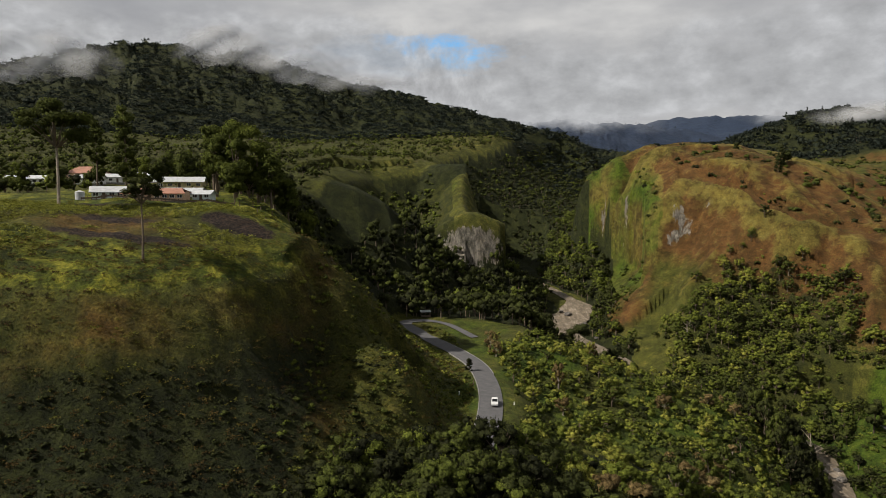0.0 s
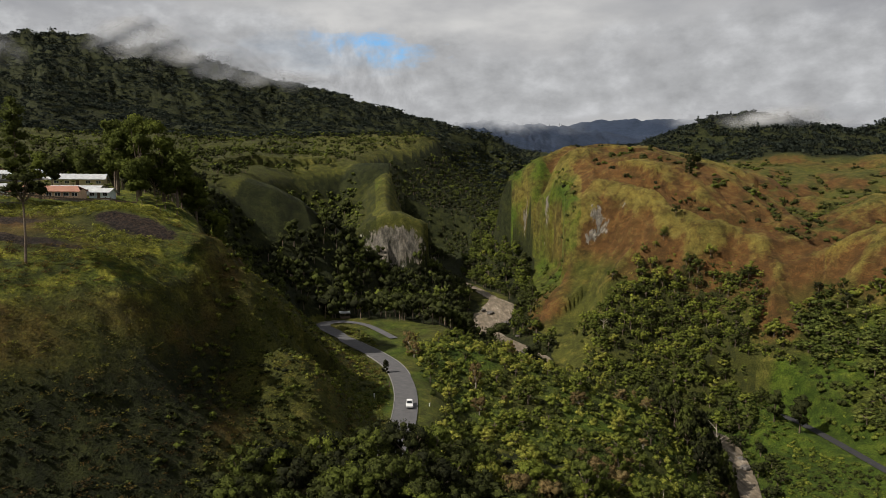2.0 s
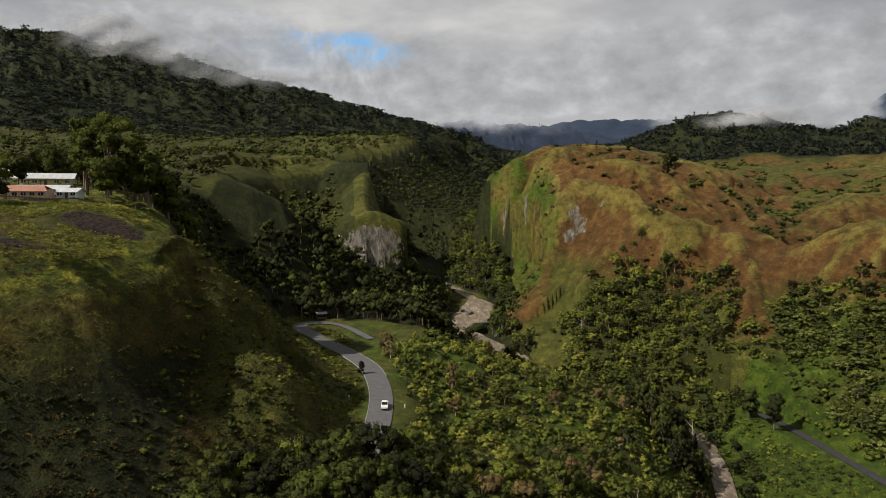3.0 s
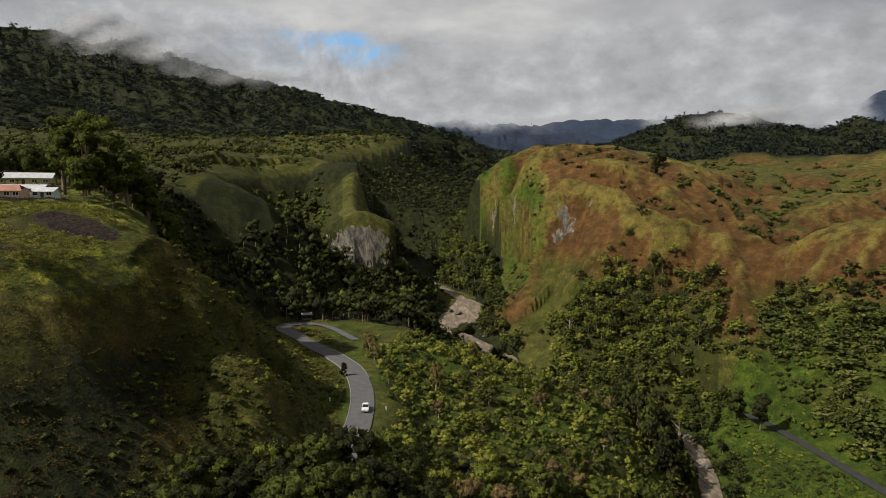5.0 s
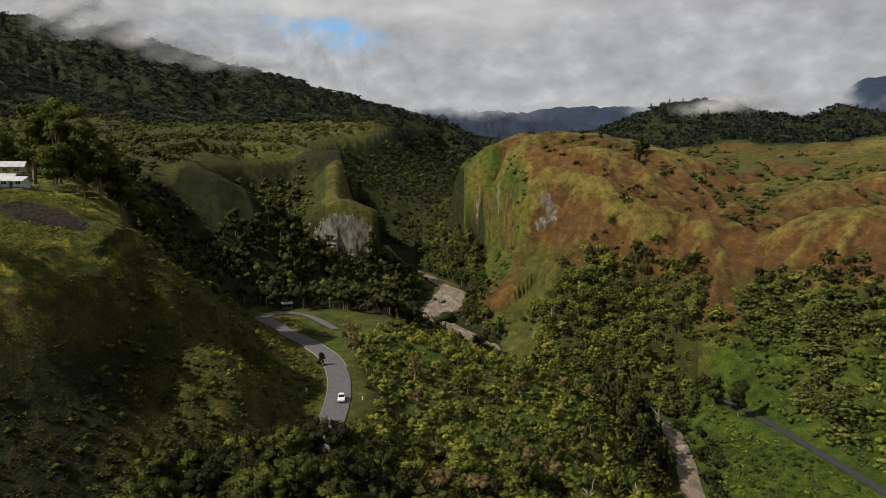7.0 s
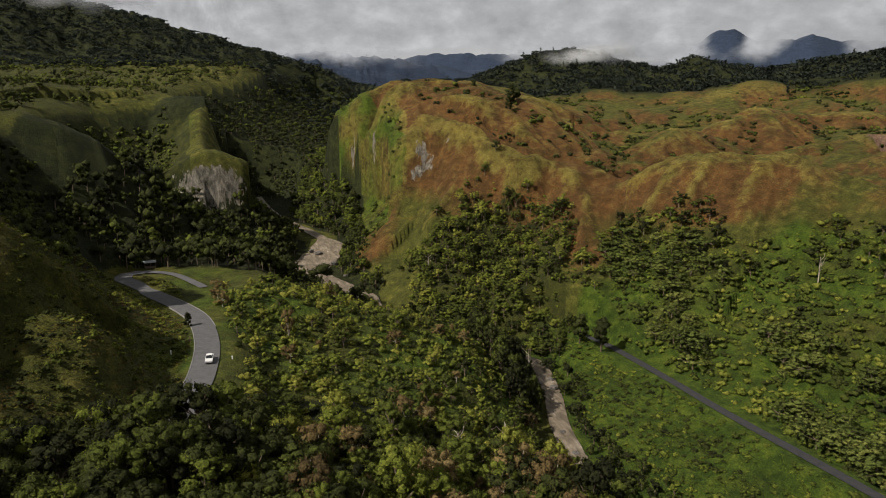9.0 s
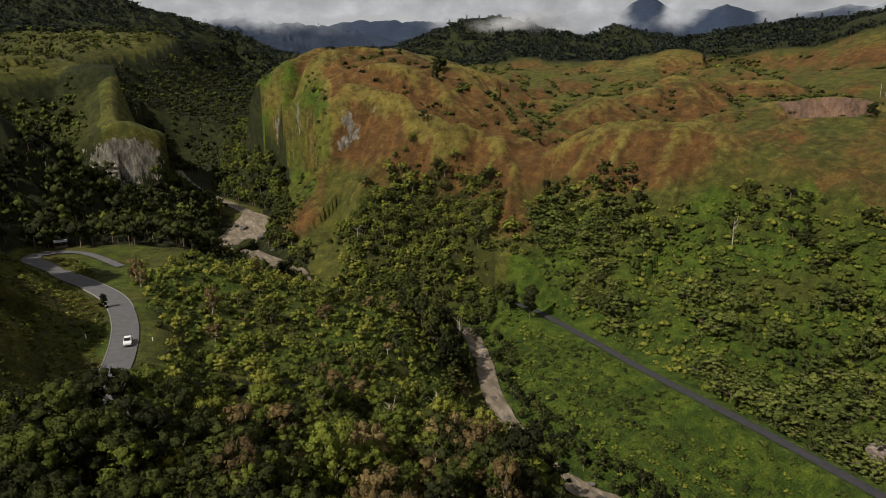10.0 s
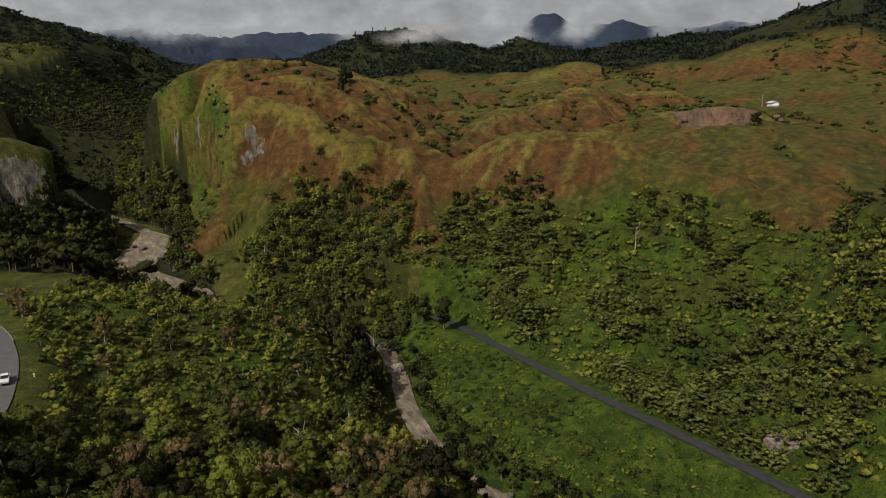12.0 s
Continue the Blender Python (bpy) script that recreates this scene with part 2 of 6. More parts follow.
def forms(X, Y):
    r = np.hypot(X - 10, Y)
    dr, zr = nearest(X, Y, RIVER)
    soft = level(X, Y, RIVER)
    k = np.clip((dr - 12) / 25, 0, 1)
    zr = zr * (1 - k) + soft * k
    dr = dr * (1 - 0.35 * np.clip((Y - 305) / 40, 0, 1))
    sr = east_of(X, Y, RIVER)
    west = np.interp(dr, [0, 9, 14, 28, 45, 60, 85, 115, 150, 400], [0, .3, 6, 18, 29, 36, 42, 50, 54, 60])
    east = np.interp(dr, [0, 9, 13, 30, 50, 60, 120, 400], [0, .3, 3, 8, 11, 13, 22, 40])
    west = west * (1 - 0.34 * np.clip((Y - 240) / 60, 0, 1) * np.clip((X - 25) / 40, 0, 1))
    v = zr - 0.6 + np.where(sr > 0, east, west)
    v = np.where(sr < 0, np.minimum(v, 21 + 0.01 * dr), v)
    v = np.where(dr < 9, zr - 0.6, v)
    # west upland
    up = np.interp(r, [0, 100, 160, 215, 260, 330, 400, 570, 800, 950, 1200, 4500], [64, 64, 69, 77, 81, 83, 87, 101, 136, 156, 172, 260])
    dw, _ = nearest(X, Y, WEST_RIM)
    sw = -east_of(X, Y, WEST_RIM)
    out = np.where(sw > 0, -dw, dw)
    ends = [-40, -22, -10, -3, 3, 8, 12, 16, 23, 33, 45, 70, 110, 400, 9000]
    slant = np.interp(out, ends, [0, .6, 2.5, 5, 9, 15, 21, 27, 34, 42, 49, 61, 86, 230, 9000])
    bluff = np.interp(out, ends, [0, .6, 2.5, 5, 9, 19, 28, 34, 38, 43, 49, 61, 86, 230, 9000])
    k = np.clip((Y - 134) / 16, 0, 1) * np.clip((250 - Y) / 30, 0, 1)
    fall = slant * (1 - k) + bluff * k
    w = up - fall - 0.05 * np.clip(-95 - X, 0, 60)
    # east upland
    upe = np.interp(r, [0, 330, 420, 480, 568, 678, 763, 820, 888, 1100, 4500], [20, 24, 30, 42, 62, 88, 118, 124, 124, 138, 240])
    de, _ = nearest(X, Y, EAST_RIM)
    se = -east_of(X, Y, EAST_RIM)
    fe = np.interp(de, [0, 10, 22, 40, 70, 105, 150, 400], [0, 8, 24, 40, 58, 78, 100, 250])
    e = upe - np.where(se > 0, fe, 0)
    z = smax(smax(v, w), e)
    for line, drops in ((BALD_HILL, ([0, 8, 20, 29, 43, 52, 60, 75, 120, 400], [0, 3, 12, 34, 55, 74, 95, 112, 140, 300])),
                        (DOME_BACK, ([0, 15, 35, 60, 90, 200], [0, 1.5, 9, 40, 80, 240])),
                        (BROWN_RIDGE, ([0, 5, 12, 23, 40, 58, 80, 105, 150, 400], [0, 2.5, 14, 36, 58, 70, 82, 96, 120, 300])),
                        (BROWN_SPUR, ([0, 4, 15, 40, 100], [0, 1.5, 12, 38, 120])),
                        (YELLOW_HILL, ([0, 10, 30, 60, 100, 125, 160, 400], [0, 4, 22, 50, 78, 88, 105, 300])),
                        (SHOULDER, ([0, 6, 12, 22, 40, 70, 100], [0, 2, 9, 21, 40, 66, 120])),
                        (NOSE, ([0, 4, 12, 25, 40, 60, 100], [0, 2, 9, 23, 40, 60, 110])),
                        (NOSE_BROW, ([0, 6, 9, 12, 16, 22, 60, 100], [0, 2, 6, 17, 33, 47, 66, 110])),
                        (NOSE_TOP, ([0, 4, 12, 22, 40, 80], [0, 1.5, 7, 20, 44, 100])),
                        (BLUFF, ([0, 4, 10, 18, 30, 60], [0, 0.8, 4, 11, 24, 66])),
                        (DOME_WEST, ([0, 4, 10, 18, 30, 60], [0, 1, 6, 19, 40, 95])),
                        (FAR_WALL, ([0, 10, 30, 60, 110, 250], [0, 5, 30, 80, 150, 330])),
                        (PASTURE, ([0, 25, 60, 120, 250], [0, 2, 10, 30, 90])),
                        (BACK_MOUNTAIN, ([0, 100, 300, 600, 900, 1300, 3000], [0, 40, 115, 195, 255, 340, 900])),
                        (BACK_RIDGE, ([0, 8, 25, 50, 100, 200], [0, 1.5, 10, 24, 50, 110])),
                        (BACK_SPUR, ([0, 8, 25, 50, 100, 200], [0, 1.5, 10, 24, 50, 110])),
                        (QUARRY_RIDGE, ([0, 10, 30, 60, 120, 200], [0, 1.5, 9, 22, 50, 100])),
                        (GREEN_RIDGE, ([0, 8, 25, 50, 100, 200], [0, 1.5, 10, 24, 50, 110])),
                        (RIGHT_SPUR, ([0, 6, 14, 26, 40, 100], [0, 3, 14, 36, 56, 140])),
                        *((rib, ([0, 3, 8, 16, 30, 80], [9, 10, 13, 20, 34, 90])) for rib in RIBS[:3]), *((rib, ([0, 3, 8, 16, 30, 80], [2, 3, 6, 14, 30, 90])) for rib in RIBS[3:]),
                        (BLUE_PEAKS, ([0, 60, 150, 400, 900, 2000], [0, 40, 90, 200, 330, 700])),
                        (FAR_RANGE, ([0, 150, 400, 900, 2000], [0, 40, 130, 260, 600])),
                        (EAST_MOUNTAIN, ([0, 60, 200, 350, 500, 3000], [0, 12, 60, 110, 200, 1200]))):
        d, zc = nearest(X, Y, line)
        fall = np.interp(d, drops[0] + [9000], drops[1] + [9000])
        if line is NOSE:
            # its far side falls off into the gorge
            fall = np.where(east_of(X, Y, line) > 0, fall * 1.8, fall)
        if line is BALD_HILL:
            # a broad back to the east of its steep face
            broad = np.interp(d, [0, 20, 45, 80, 140, 400], [0, 1, 6, 24, 70, 300])
            k = np.clip((Y - 436) / 40, 0, 1) * np.clip(east_of(X, Y, line) / 8, 0, 1)
            fall = fall * (1 - k) + broad * k
        z = smax(z, zc - fall, 4.0)
    for line in (ROAD_A, ROAD_B):
        d, zc = nearest(X, Y, line)
        k = np.clip((d - 4.0) / (15.0 if line is ROAD_A else 7.0), 0, 1)
        k = k * k * (3 - 2 * k)
        z = zc * (1 - k) + z * k
    z = np.where(dr < 30, np.minimum(z, zr - 0.6 + np.maximum(dr - 10, 0) * 1.35), z)
    # an old quarry bites into the east upland
    along, away = quarry(X, Y)
    k = np.clip((25 - np.abs(along)) / 4, 0, 1) * np.clip((1 - away) / 2.5, 0, 1) * np.clip((away + 40) / 25, 0, 1)
    z = z * (1 - k) + np.minimum(z, 63.5) * k
    # rolling knolls on the uplands
    knolls = np.where(se < -15, np.clip((r - 360) / 120, 0, 1), 0) + np.where(sw > 30, np.clip((r - 300) / 200, 0, 1), 0)
    k = np.hypot(X - 440, Y - 305)
    knolls = knolls * np.where(X < 100, 0.5, np.clip((k - 70) / 60, 0.1, 1))
    z = z + knolls * (22 * np.abs(grain(X, Y, 170, 2, 12)) ** 0.85 + 9 * np.abs(grain(X, Y, 60, 2, 13)) - 7)
    far = np.clip((r - 60) / 500, 0.25, 3)
    da, _ = nearest(X, Y, ROAD_A)
    db, _ = nearest(X, Y, ROAD_B)
    calm = np.clip((np.minimum(np.minimum(da, db), dr - 5) - 4) / 12, 0, 1)
    z = z + calm * far * (2.2 * grain(X, Y, 45, 4, 1) + np.clip((r - 450) / 60, 0, 8) * grain(X, Y, 160, 3, 2))
    return z + calm * np.clip(1.6 - r / 500, 0, 1) * 1.2 * (np.abs(grain(X, Y, 22, 2, 8)) - 0.3), calm, r, dr


# ---- materials ----
def shader(name):
    m = bpy.data.materials.new(name)
    m.use_nodes = True
    t = m.node_tree
    return m, t, t.nodes["Principled BSDF"]


def noise_tex(t, scale, detail=4, rough=0.6, vector=None):
    n = node(t, "ShaderNodeTexNoise")
    n.inputs["Scale"].default_value = scale
    n.inputs["Detail"].default_value = detail
    n.inputs["Roughness"].default_value = rough
    if vector is not None:
        t.links.new(vector, n.inputs["Vector"])
    return n


def ramp(t, fac, stops):
    r = node(t, "ShaderNodeValToRGB")
    e = r.color_ramp.elements
    while len(e) < len(stops):
        e.new(0.5)
    for el, (p, c) in zip(e, stops):
        el.position, el.color = p, (*c, 1)
    t.links.new(fac, r.inputs[0])
    return r.outputs[0]


def mix(t, fac, a, b, mode="MIX"):
    m = node(t, "ShaderNodeMix", data_type="RGBA", blend_type=mode)
    for key, v in ((0, fac), (6, a), (7, b)):
        if isinstance(v, (int, float)):
            m.inputs[key].default_value = v
        elif isinstance(v, tuple):
            m.inputs[key].default_value = (*v, 1)
        else:
            t.links.new(v, m.inputs[key])
    return m.outputs[2]


def maths(t, op, a, b=0.0):
    m = node(t, "ShaderNodeMath", operation=op)
    for k, v in enumerate((a, b)):
        if isinstance(v, (int, float)):
            m.inputs[k].default_value = v
        else:
            t.links.new(v, m.inputs[k])
    return m.outputs[0]


def bump(t, height, strength, distance, bsdf):
    b = node(t, "ShaderNodeBump")
    b.inputs["Strength"].default_value = strength
    b.inputs["Distance"].default_value = distance
    t.links.new(height, b.inputs["Height"])
    t.links.new(b.outputs[0], bsdf.inputs["Normal"])


def attr(t, name):
    return node(t, "ShaderNodeAttribute", attribute_name=name).outputs["Fac"]


def ground_material():
    m, t, b = shader("hillside")
    pos = node(t, "ShaderNodeNewGeometry").outputs["Position"]
    big = noise_tex(t, 0.035, 5, 0.6, pos).outputs[0]
    mid = noise_tex(t, 0.22, 5, 0.65, pos).outputs[0]
    fine = noise_tex(t, 1.6, 5, 0.7, pos).outputs[0]
    green = ramp(t, mid, [(0.26, (0.026, 0.031, 0.007)), (0.5, (0.060, 0.063, 0.012)), (0.74, (0.105, 0.100, 0.020))])
    dry = ramp(t, mid, [(0.26, (0.042, 0.023, 0.009)), (0.5, (0.090, 0.045, 0.014)), (0.74, (0.128, 0.080, 0.027))])
    pale = ramp(t, mid, [(0.26, (0.075, 0.064, 0.015)), (0.5, (0.135, 0.112, 0.025)), (0.74, (0.180, 0.148, 0.042))])
    lush = ramp(t, mid, [(0.28, (0.018, 0.035, 0.004)), (0.5, (0.043, 0.069, 0.007)), (0.72, (0.090, 0.114, 0.014))])
    meadow = ramp(t, mid, [(0.38, (0.026, 0.038, 0.005)), (0.5, (0.080, 0.094, 0.011)), (0.62, (0.185, 0.180, 0.024))])
    wood = ramp(t, mid, [(0.36, (0.008, 0.011, 0.003)), (0.62, (0.026, 0.030, 0.008))])
    soil = ramp(t, fine, [(0.38, (0.012, 0.009, 0.008)), (0.62, (0.042, 0.028, 0.021))])
    # far ranges: aerial haze put into a bluish base colour
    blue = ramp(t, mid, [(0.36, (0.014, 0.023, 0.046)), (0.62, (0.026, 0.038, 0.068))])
    stretch = node(t, "ShaderNodeMapping")
    stretch.inputs["Scale"].default_value = (1, 1, 0.25)
    t.links.new(pos, stretch.inputs[0])
    crag = noise_tex(t, 0.45, 6, 0.7, stretch.outputs[0]).outputs[0]
    rock = ramp(t, crag, [(0.30, (0.030, 0.027, 0.022)), (0.46, (0.10, 0.09, 0.078)), (0.60, (0.20, 0.18, 0.155)), (0.78, (0.34, 0.315, 0.28))])
    bare = ramp(t, crag, [(0.3, (0.075, 0.045, 0.032)), (0.7, (0.20, 0.13, 0.095))])

    def edge(name, width=0.35, src=mid):
        # a zone with a ragged border
        k = maths(t, "ADD", attr(t, name), maths(t, "MULTIPLY", maths(t, "SUBTRACT", src, 0.5), 1.6))
        n = node(t, "ShaderNodeMapRange", interpolation_type="SMOOTHSTEP")
        t.links.new(k, n.inputs[0])
        n.inputs[1].default_value, n.inputs[2].default_value = 0.5 - width / 2, 0.5 + width / 2
        return n.outputs[0]
    c = mix(t, edge("dry", 0.6, big), green, dry)
    c = mix(t, edge("crest", 0.9), c, pale)
    c = mix(t, edge("lush", 0.5, big), c, lush)
    c = mix(t, edge("meadow", 0.5), c, meadow)
    c = mix(t, edge("wood", 0.4), c, wood)
    c = mix(t, edge("soil", 0.2), c, soil)
    # the painted haze tint covers the far ground
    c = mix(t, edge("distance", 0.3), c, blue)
    c = mix(t, edge("bare", 0.1, fine), c, bare)
    c = mix(t, edge("rock", 0.12, crag), c, rock)
    c = mix(t, 0.75, c, ramp(t, fine, [(0.34, (0.36, 0.37, 0.36)), (0.5, (0.92, 0.92, 0.92)), (0.66, (1.6, 1.54, 1.3))]), "MULTIPLY")
    patch = noise_tex(t, 0.07, 6, 0.7, pos).outputs[0]
    c = mix(t, 0.7, c, ramp(t, patch, [(0.36, (0.48, 0.52, 0.46)), (0.5, (1, 1, 1)), (0.64, (1.3, 1.25, 1.12))]), "MULTIPLY")
    t.links.new(c, b.inputs["Base Color"])
    b.inputs["Roughness"].default_value = 0.95
    b.inputs["Specular IOR Level"].default_value = 0.15
    bump(t, fine, 1.0, 1.4, b)
    return m


def leaf_material(name, stops):
    m, t, b = shader(name)
    pos = node(t, "ShaderNodeNewGeometry").outputs["Position"]
    rnd = node(t, "ShaderNodeNewGeometry").outputs["Random Per Island"]
    k = maths(t, "ADD", attr(t, "tint"), maths(t, "MULTIPLY", maths(t, "SUBTRACT", rnd, 0.5), 0.20))
    k = maths(t, "ADD", k, maths(t, "MULTIPLY", maths(t, "SUBTRACT", noise_tex(t, 0.05, 3, 0.6, pos).outputs[0], 0.5), 0.5))
    c = ramp(t, k, stops)
    leafy_grain = noise_tex(t, 2.4, 5, 0.75, pos).outputs[0]
    c = mix(t, 1.0, c, ramp(t, leafy_grain, [(0.34, (0.34, 0.36, 0.34)), (0.5, (1, 1, 1)), (0.66, (1.7, 1.65, 1.4))]), "MULTIPLY")
    bump(t, leafy_grain, 0.9, 0.5, b)
    t.links.new(c, b.inputs["Base Color"])
    b.inputs["Roughness"].default_value = 0.8
    b.inputs["Specular IOR Level"].default_value = 0.08
    tr = node(t, "ShaderNodeBsdfTranslucent")
    t.links.new(c, tr.inputs[0])
    mx = node(t, "ShaderNodeMixShader")
    mx.inputs[0].default_value = 0.28
    t.links.new(b.outputs[0], mx.inputs[1])
    t.links.new(tr.outputs[0], mx.inputs[2])
    t.links.new(mx.outputs[0], t.nodes["Material Output"].inputs[0])
    return m


def plain(name, dark, light, rough=0.85, scale=2.0, strength=0.3, metal=0.0):
    m, t, b = shader(name)
    pos = node(t, "ShaderNodeTexCoord").outputs["Object"]
    n = noise_tex(t, scale, 5, 0.65, pos).outputs[0]
    t.links.new(ramp(t, n, [(0.3, dark), (0.7, light)]), b.inputs["Base Color"])
    b.inputs["Roughness"].default_value = rough
    b.inputs["Metallic"].default_value = metal
    bump(t, n, strength, 0.05, b)
    return m


HILLSIDE = ground_material()
LEAVES = leaf_material("leaves", [(0.0, (0.018, 0.020, 0.009)), (0.3, (0.043, 0.050, 0.014)), (0.55, (0.078, 0.095, 0.018)), (0.8, (0.135, 0.158, 0.025)), (1.0, (0.220, 0.218, 0.042))])
RUSTY_LEAVES = leaf_material("rusty_leaves", [(0.0, (0.055, 0.040, 0.019)), (0.5, (0.135, 0.096, 0.042)), (1.0, (0.21, 0.155, 0.068))])
PALE_LEAVES = leaf_material("pale_leaves", [(0.0, (0.040, 0.052, 0.014)), (0.5, (0.100, 0.124, 0.030)), (1.0, (0.18, 0.195, 0.05))])
# far forest: cloud shadow and haze put into a darker, bluer leaf colour
FAR_SHADE_LEAVES = leaf_material("far_shade_leaves", [(0.0, (0.014, 0.019, 0.016)), (0.5, (0.025, 0.032, 0.024)), (1.0, (0.040, 0.048, 0.032))])
BARK = plain("bark", (0.05, 0.035, 0.022), (0.16, 0.12, 0.085), 0.9, 3.0)
PALE_BARK = plain("pale_bark", (0.15, 0.12, 0.09), (0.36, 0.31, 0.25), 0.85, 2.0)


def asphalt_material(name, dark, light):
    m, t, b = shader(name)
    pos = node(t, "ShaderNodeNewGeometry").outputs["Position"]
    n = noise_tex(t, 0.5, 6, 0.7, pos).outputs[0]
    t.links.new(ramp(t, n, [(0.25, dark), (0.75, light)]), b.inputs["Base Color"])
    b.inputs["Roughness"].default_value = 0.85
    b.inputs["Specular IOR Level"].default_value = 0.08
    bump(t, noise_tex(t, 12, 3, 0.7, pos).outputs[0], 0.3, 0.02, b)
    return m


def water_material():
    m, t, b = shader("river_water")
    pos = node(t, "ShaderNodeNewGeometry").outputs["Position"]
    st = node(t, "ShaderNodeMapping")
    st.inputs["Scale"].default_value = (1.6, 0.5, 1)
    t.links.new(pos, st.inputs[0])
    n = noise_tex(t, 0.28, 7, 0.72, st.outputs[0]).outputs[0]
    t.links.new(ramp(t, n, [(0.34, (0.062, 0.049, 0.034)), (0.5, (0.120, 0.096, 0.068)), (0.60, (0.18, 0.148, 0.112)), (0.72, (0.36, 0.32, 0.27))]), b.inputs["Base Color"])
    b.inputs["Roughness"].default_value = 0.6
    b.inputs["Specular IOR Level"].default_value = 0.25
    bump(t, n, 0.8, 1.0, b)
    return m


ASPHALT = asphalt_material("asphalt", (0.056, 0.055, 0.057), (0.098, 0.096, 0.098))
DARK_ASPHALT = asphalt_material("dark_asphalt", (0.020, 0.020, 0.022), (0.042, 0.041, 0.043))
WATER = water_material()


# ---- the land ----
def mesh_from(name, co, quads, mat, smooth=True, attrs=None):
    """A mesh from arrays of places, with normals behind them if they are given, and four-cornered faces."""
    co = np.asarray(co)
    me = bpy.data.meshes.new(name)
    me.vertices.add(len(co))
    me.vertices.foreach_set("co", np.ascontiguousarray(co[:, :3], dtype=np.float32).ravel())
    if co.shape[1] == 6:
        me.attributes.new("custom_normal", "FLOAT_VECTOR", "POINT").data.foreach_set("vector", np.ascontiguousarray(co[:, 3:], dtype=np.float32).ravel())
    me.loops.add(quads.size)
    me.loops.foreach_set("vertex_index", np.ascontiguousarray(quads, dtype=np.int32).ravel())
    me.polygons.add(len(quads))
    me.polygons.foreach_set("loop_start", np.arange(0, quads.size, 4, dtype=np.int32))
    if smooth:
        me.polygons.foreach_set("use_smooth", np.ones(len(quads), bool))
    for key, values in (attrs or {}).items():
        me.attributes.new(key, "FLOAT", "POINT").data.foreach_set("value", np.ascontiguousarray(values, dtype=np.float32).ravel())
    me.update(calc_edges=True)
    me.materials.append(mat)
    return me


def inside(X, Y, poly):
    """1 within a polygon of the plan."""
    c = np.zeros(X.shape, bool)
    n = len(poly)
    for i in range(n):
        (ax, ay), (bx, by) = poly[i], poly[(i + 1) % n]
        cross = (ay > Y) != (by > Y)
        xs = (bx - ax) * (Y - ay) / ((by - ay) if by != ay else 1e-9) + ax
        c ^= cross & (X < xs)
    return c


def blob(X, Y, x, y, rx, ry=None):
    return np.clip(1.5 - np.hypot((X - x) / rx, (Y - y) / (ry or rx)), 0, 1)


LOW_WOOD = [(22, 95), (20, 140), (22, 180), (20, 215), (14, 245), (30, 262), (60, 300), (84, 330), (110, 296), (138, 268), (136, 245), (124, 214), (118, 186), (112, 160), (103, 138), (92, 108), (76, 74), (40, 75)]
HILL_WOOD = [(104, 326), (118, 346), (140, 366), (160, 372), (180, 362), (196, 346), (190, 320), (180, 292), (176, 272), (166, 262), (158, 276), (140, 296), (118, 312)]
SLOPE_WOOD = [(192, 92), (190, 140), (192, 200), (192, 262), (206, 300), (236, 322), (280, 276), (298, 235), (304, 185), (302, 120), (270, 70), (200, 60)]
GORGE_WOOD = [(-30, 300), (-4, 304), (30, 290), (62, 318), (80, 350), (66, 402), (74, 440), (80, 470), (58, 560), (40, 640), (8, 620), (-2, 600), (-14, 560), (-34, 500), (-40, 460), (-20, 420), (-22, 370), (-48, 330)]
CLIFF_WOOD = [(92, 352), (82, 400), (92, 436), (102, 470), (78, 560), (100, 640), (130, 640), (118, 560), (124, 500), (118, 470), (112, 430), (100, 400), (108, 372)]

WEST_FACE = [(96, 396), (112, 404), (128, 420), (140, 440), (147, 470), (142, 510), (146, 560), (120, 566), (104, 470)]


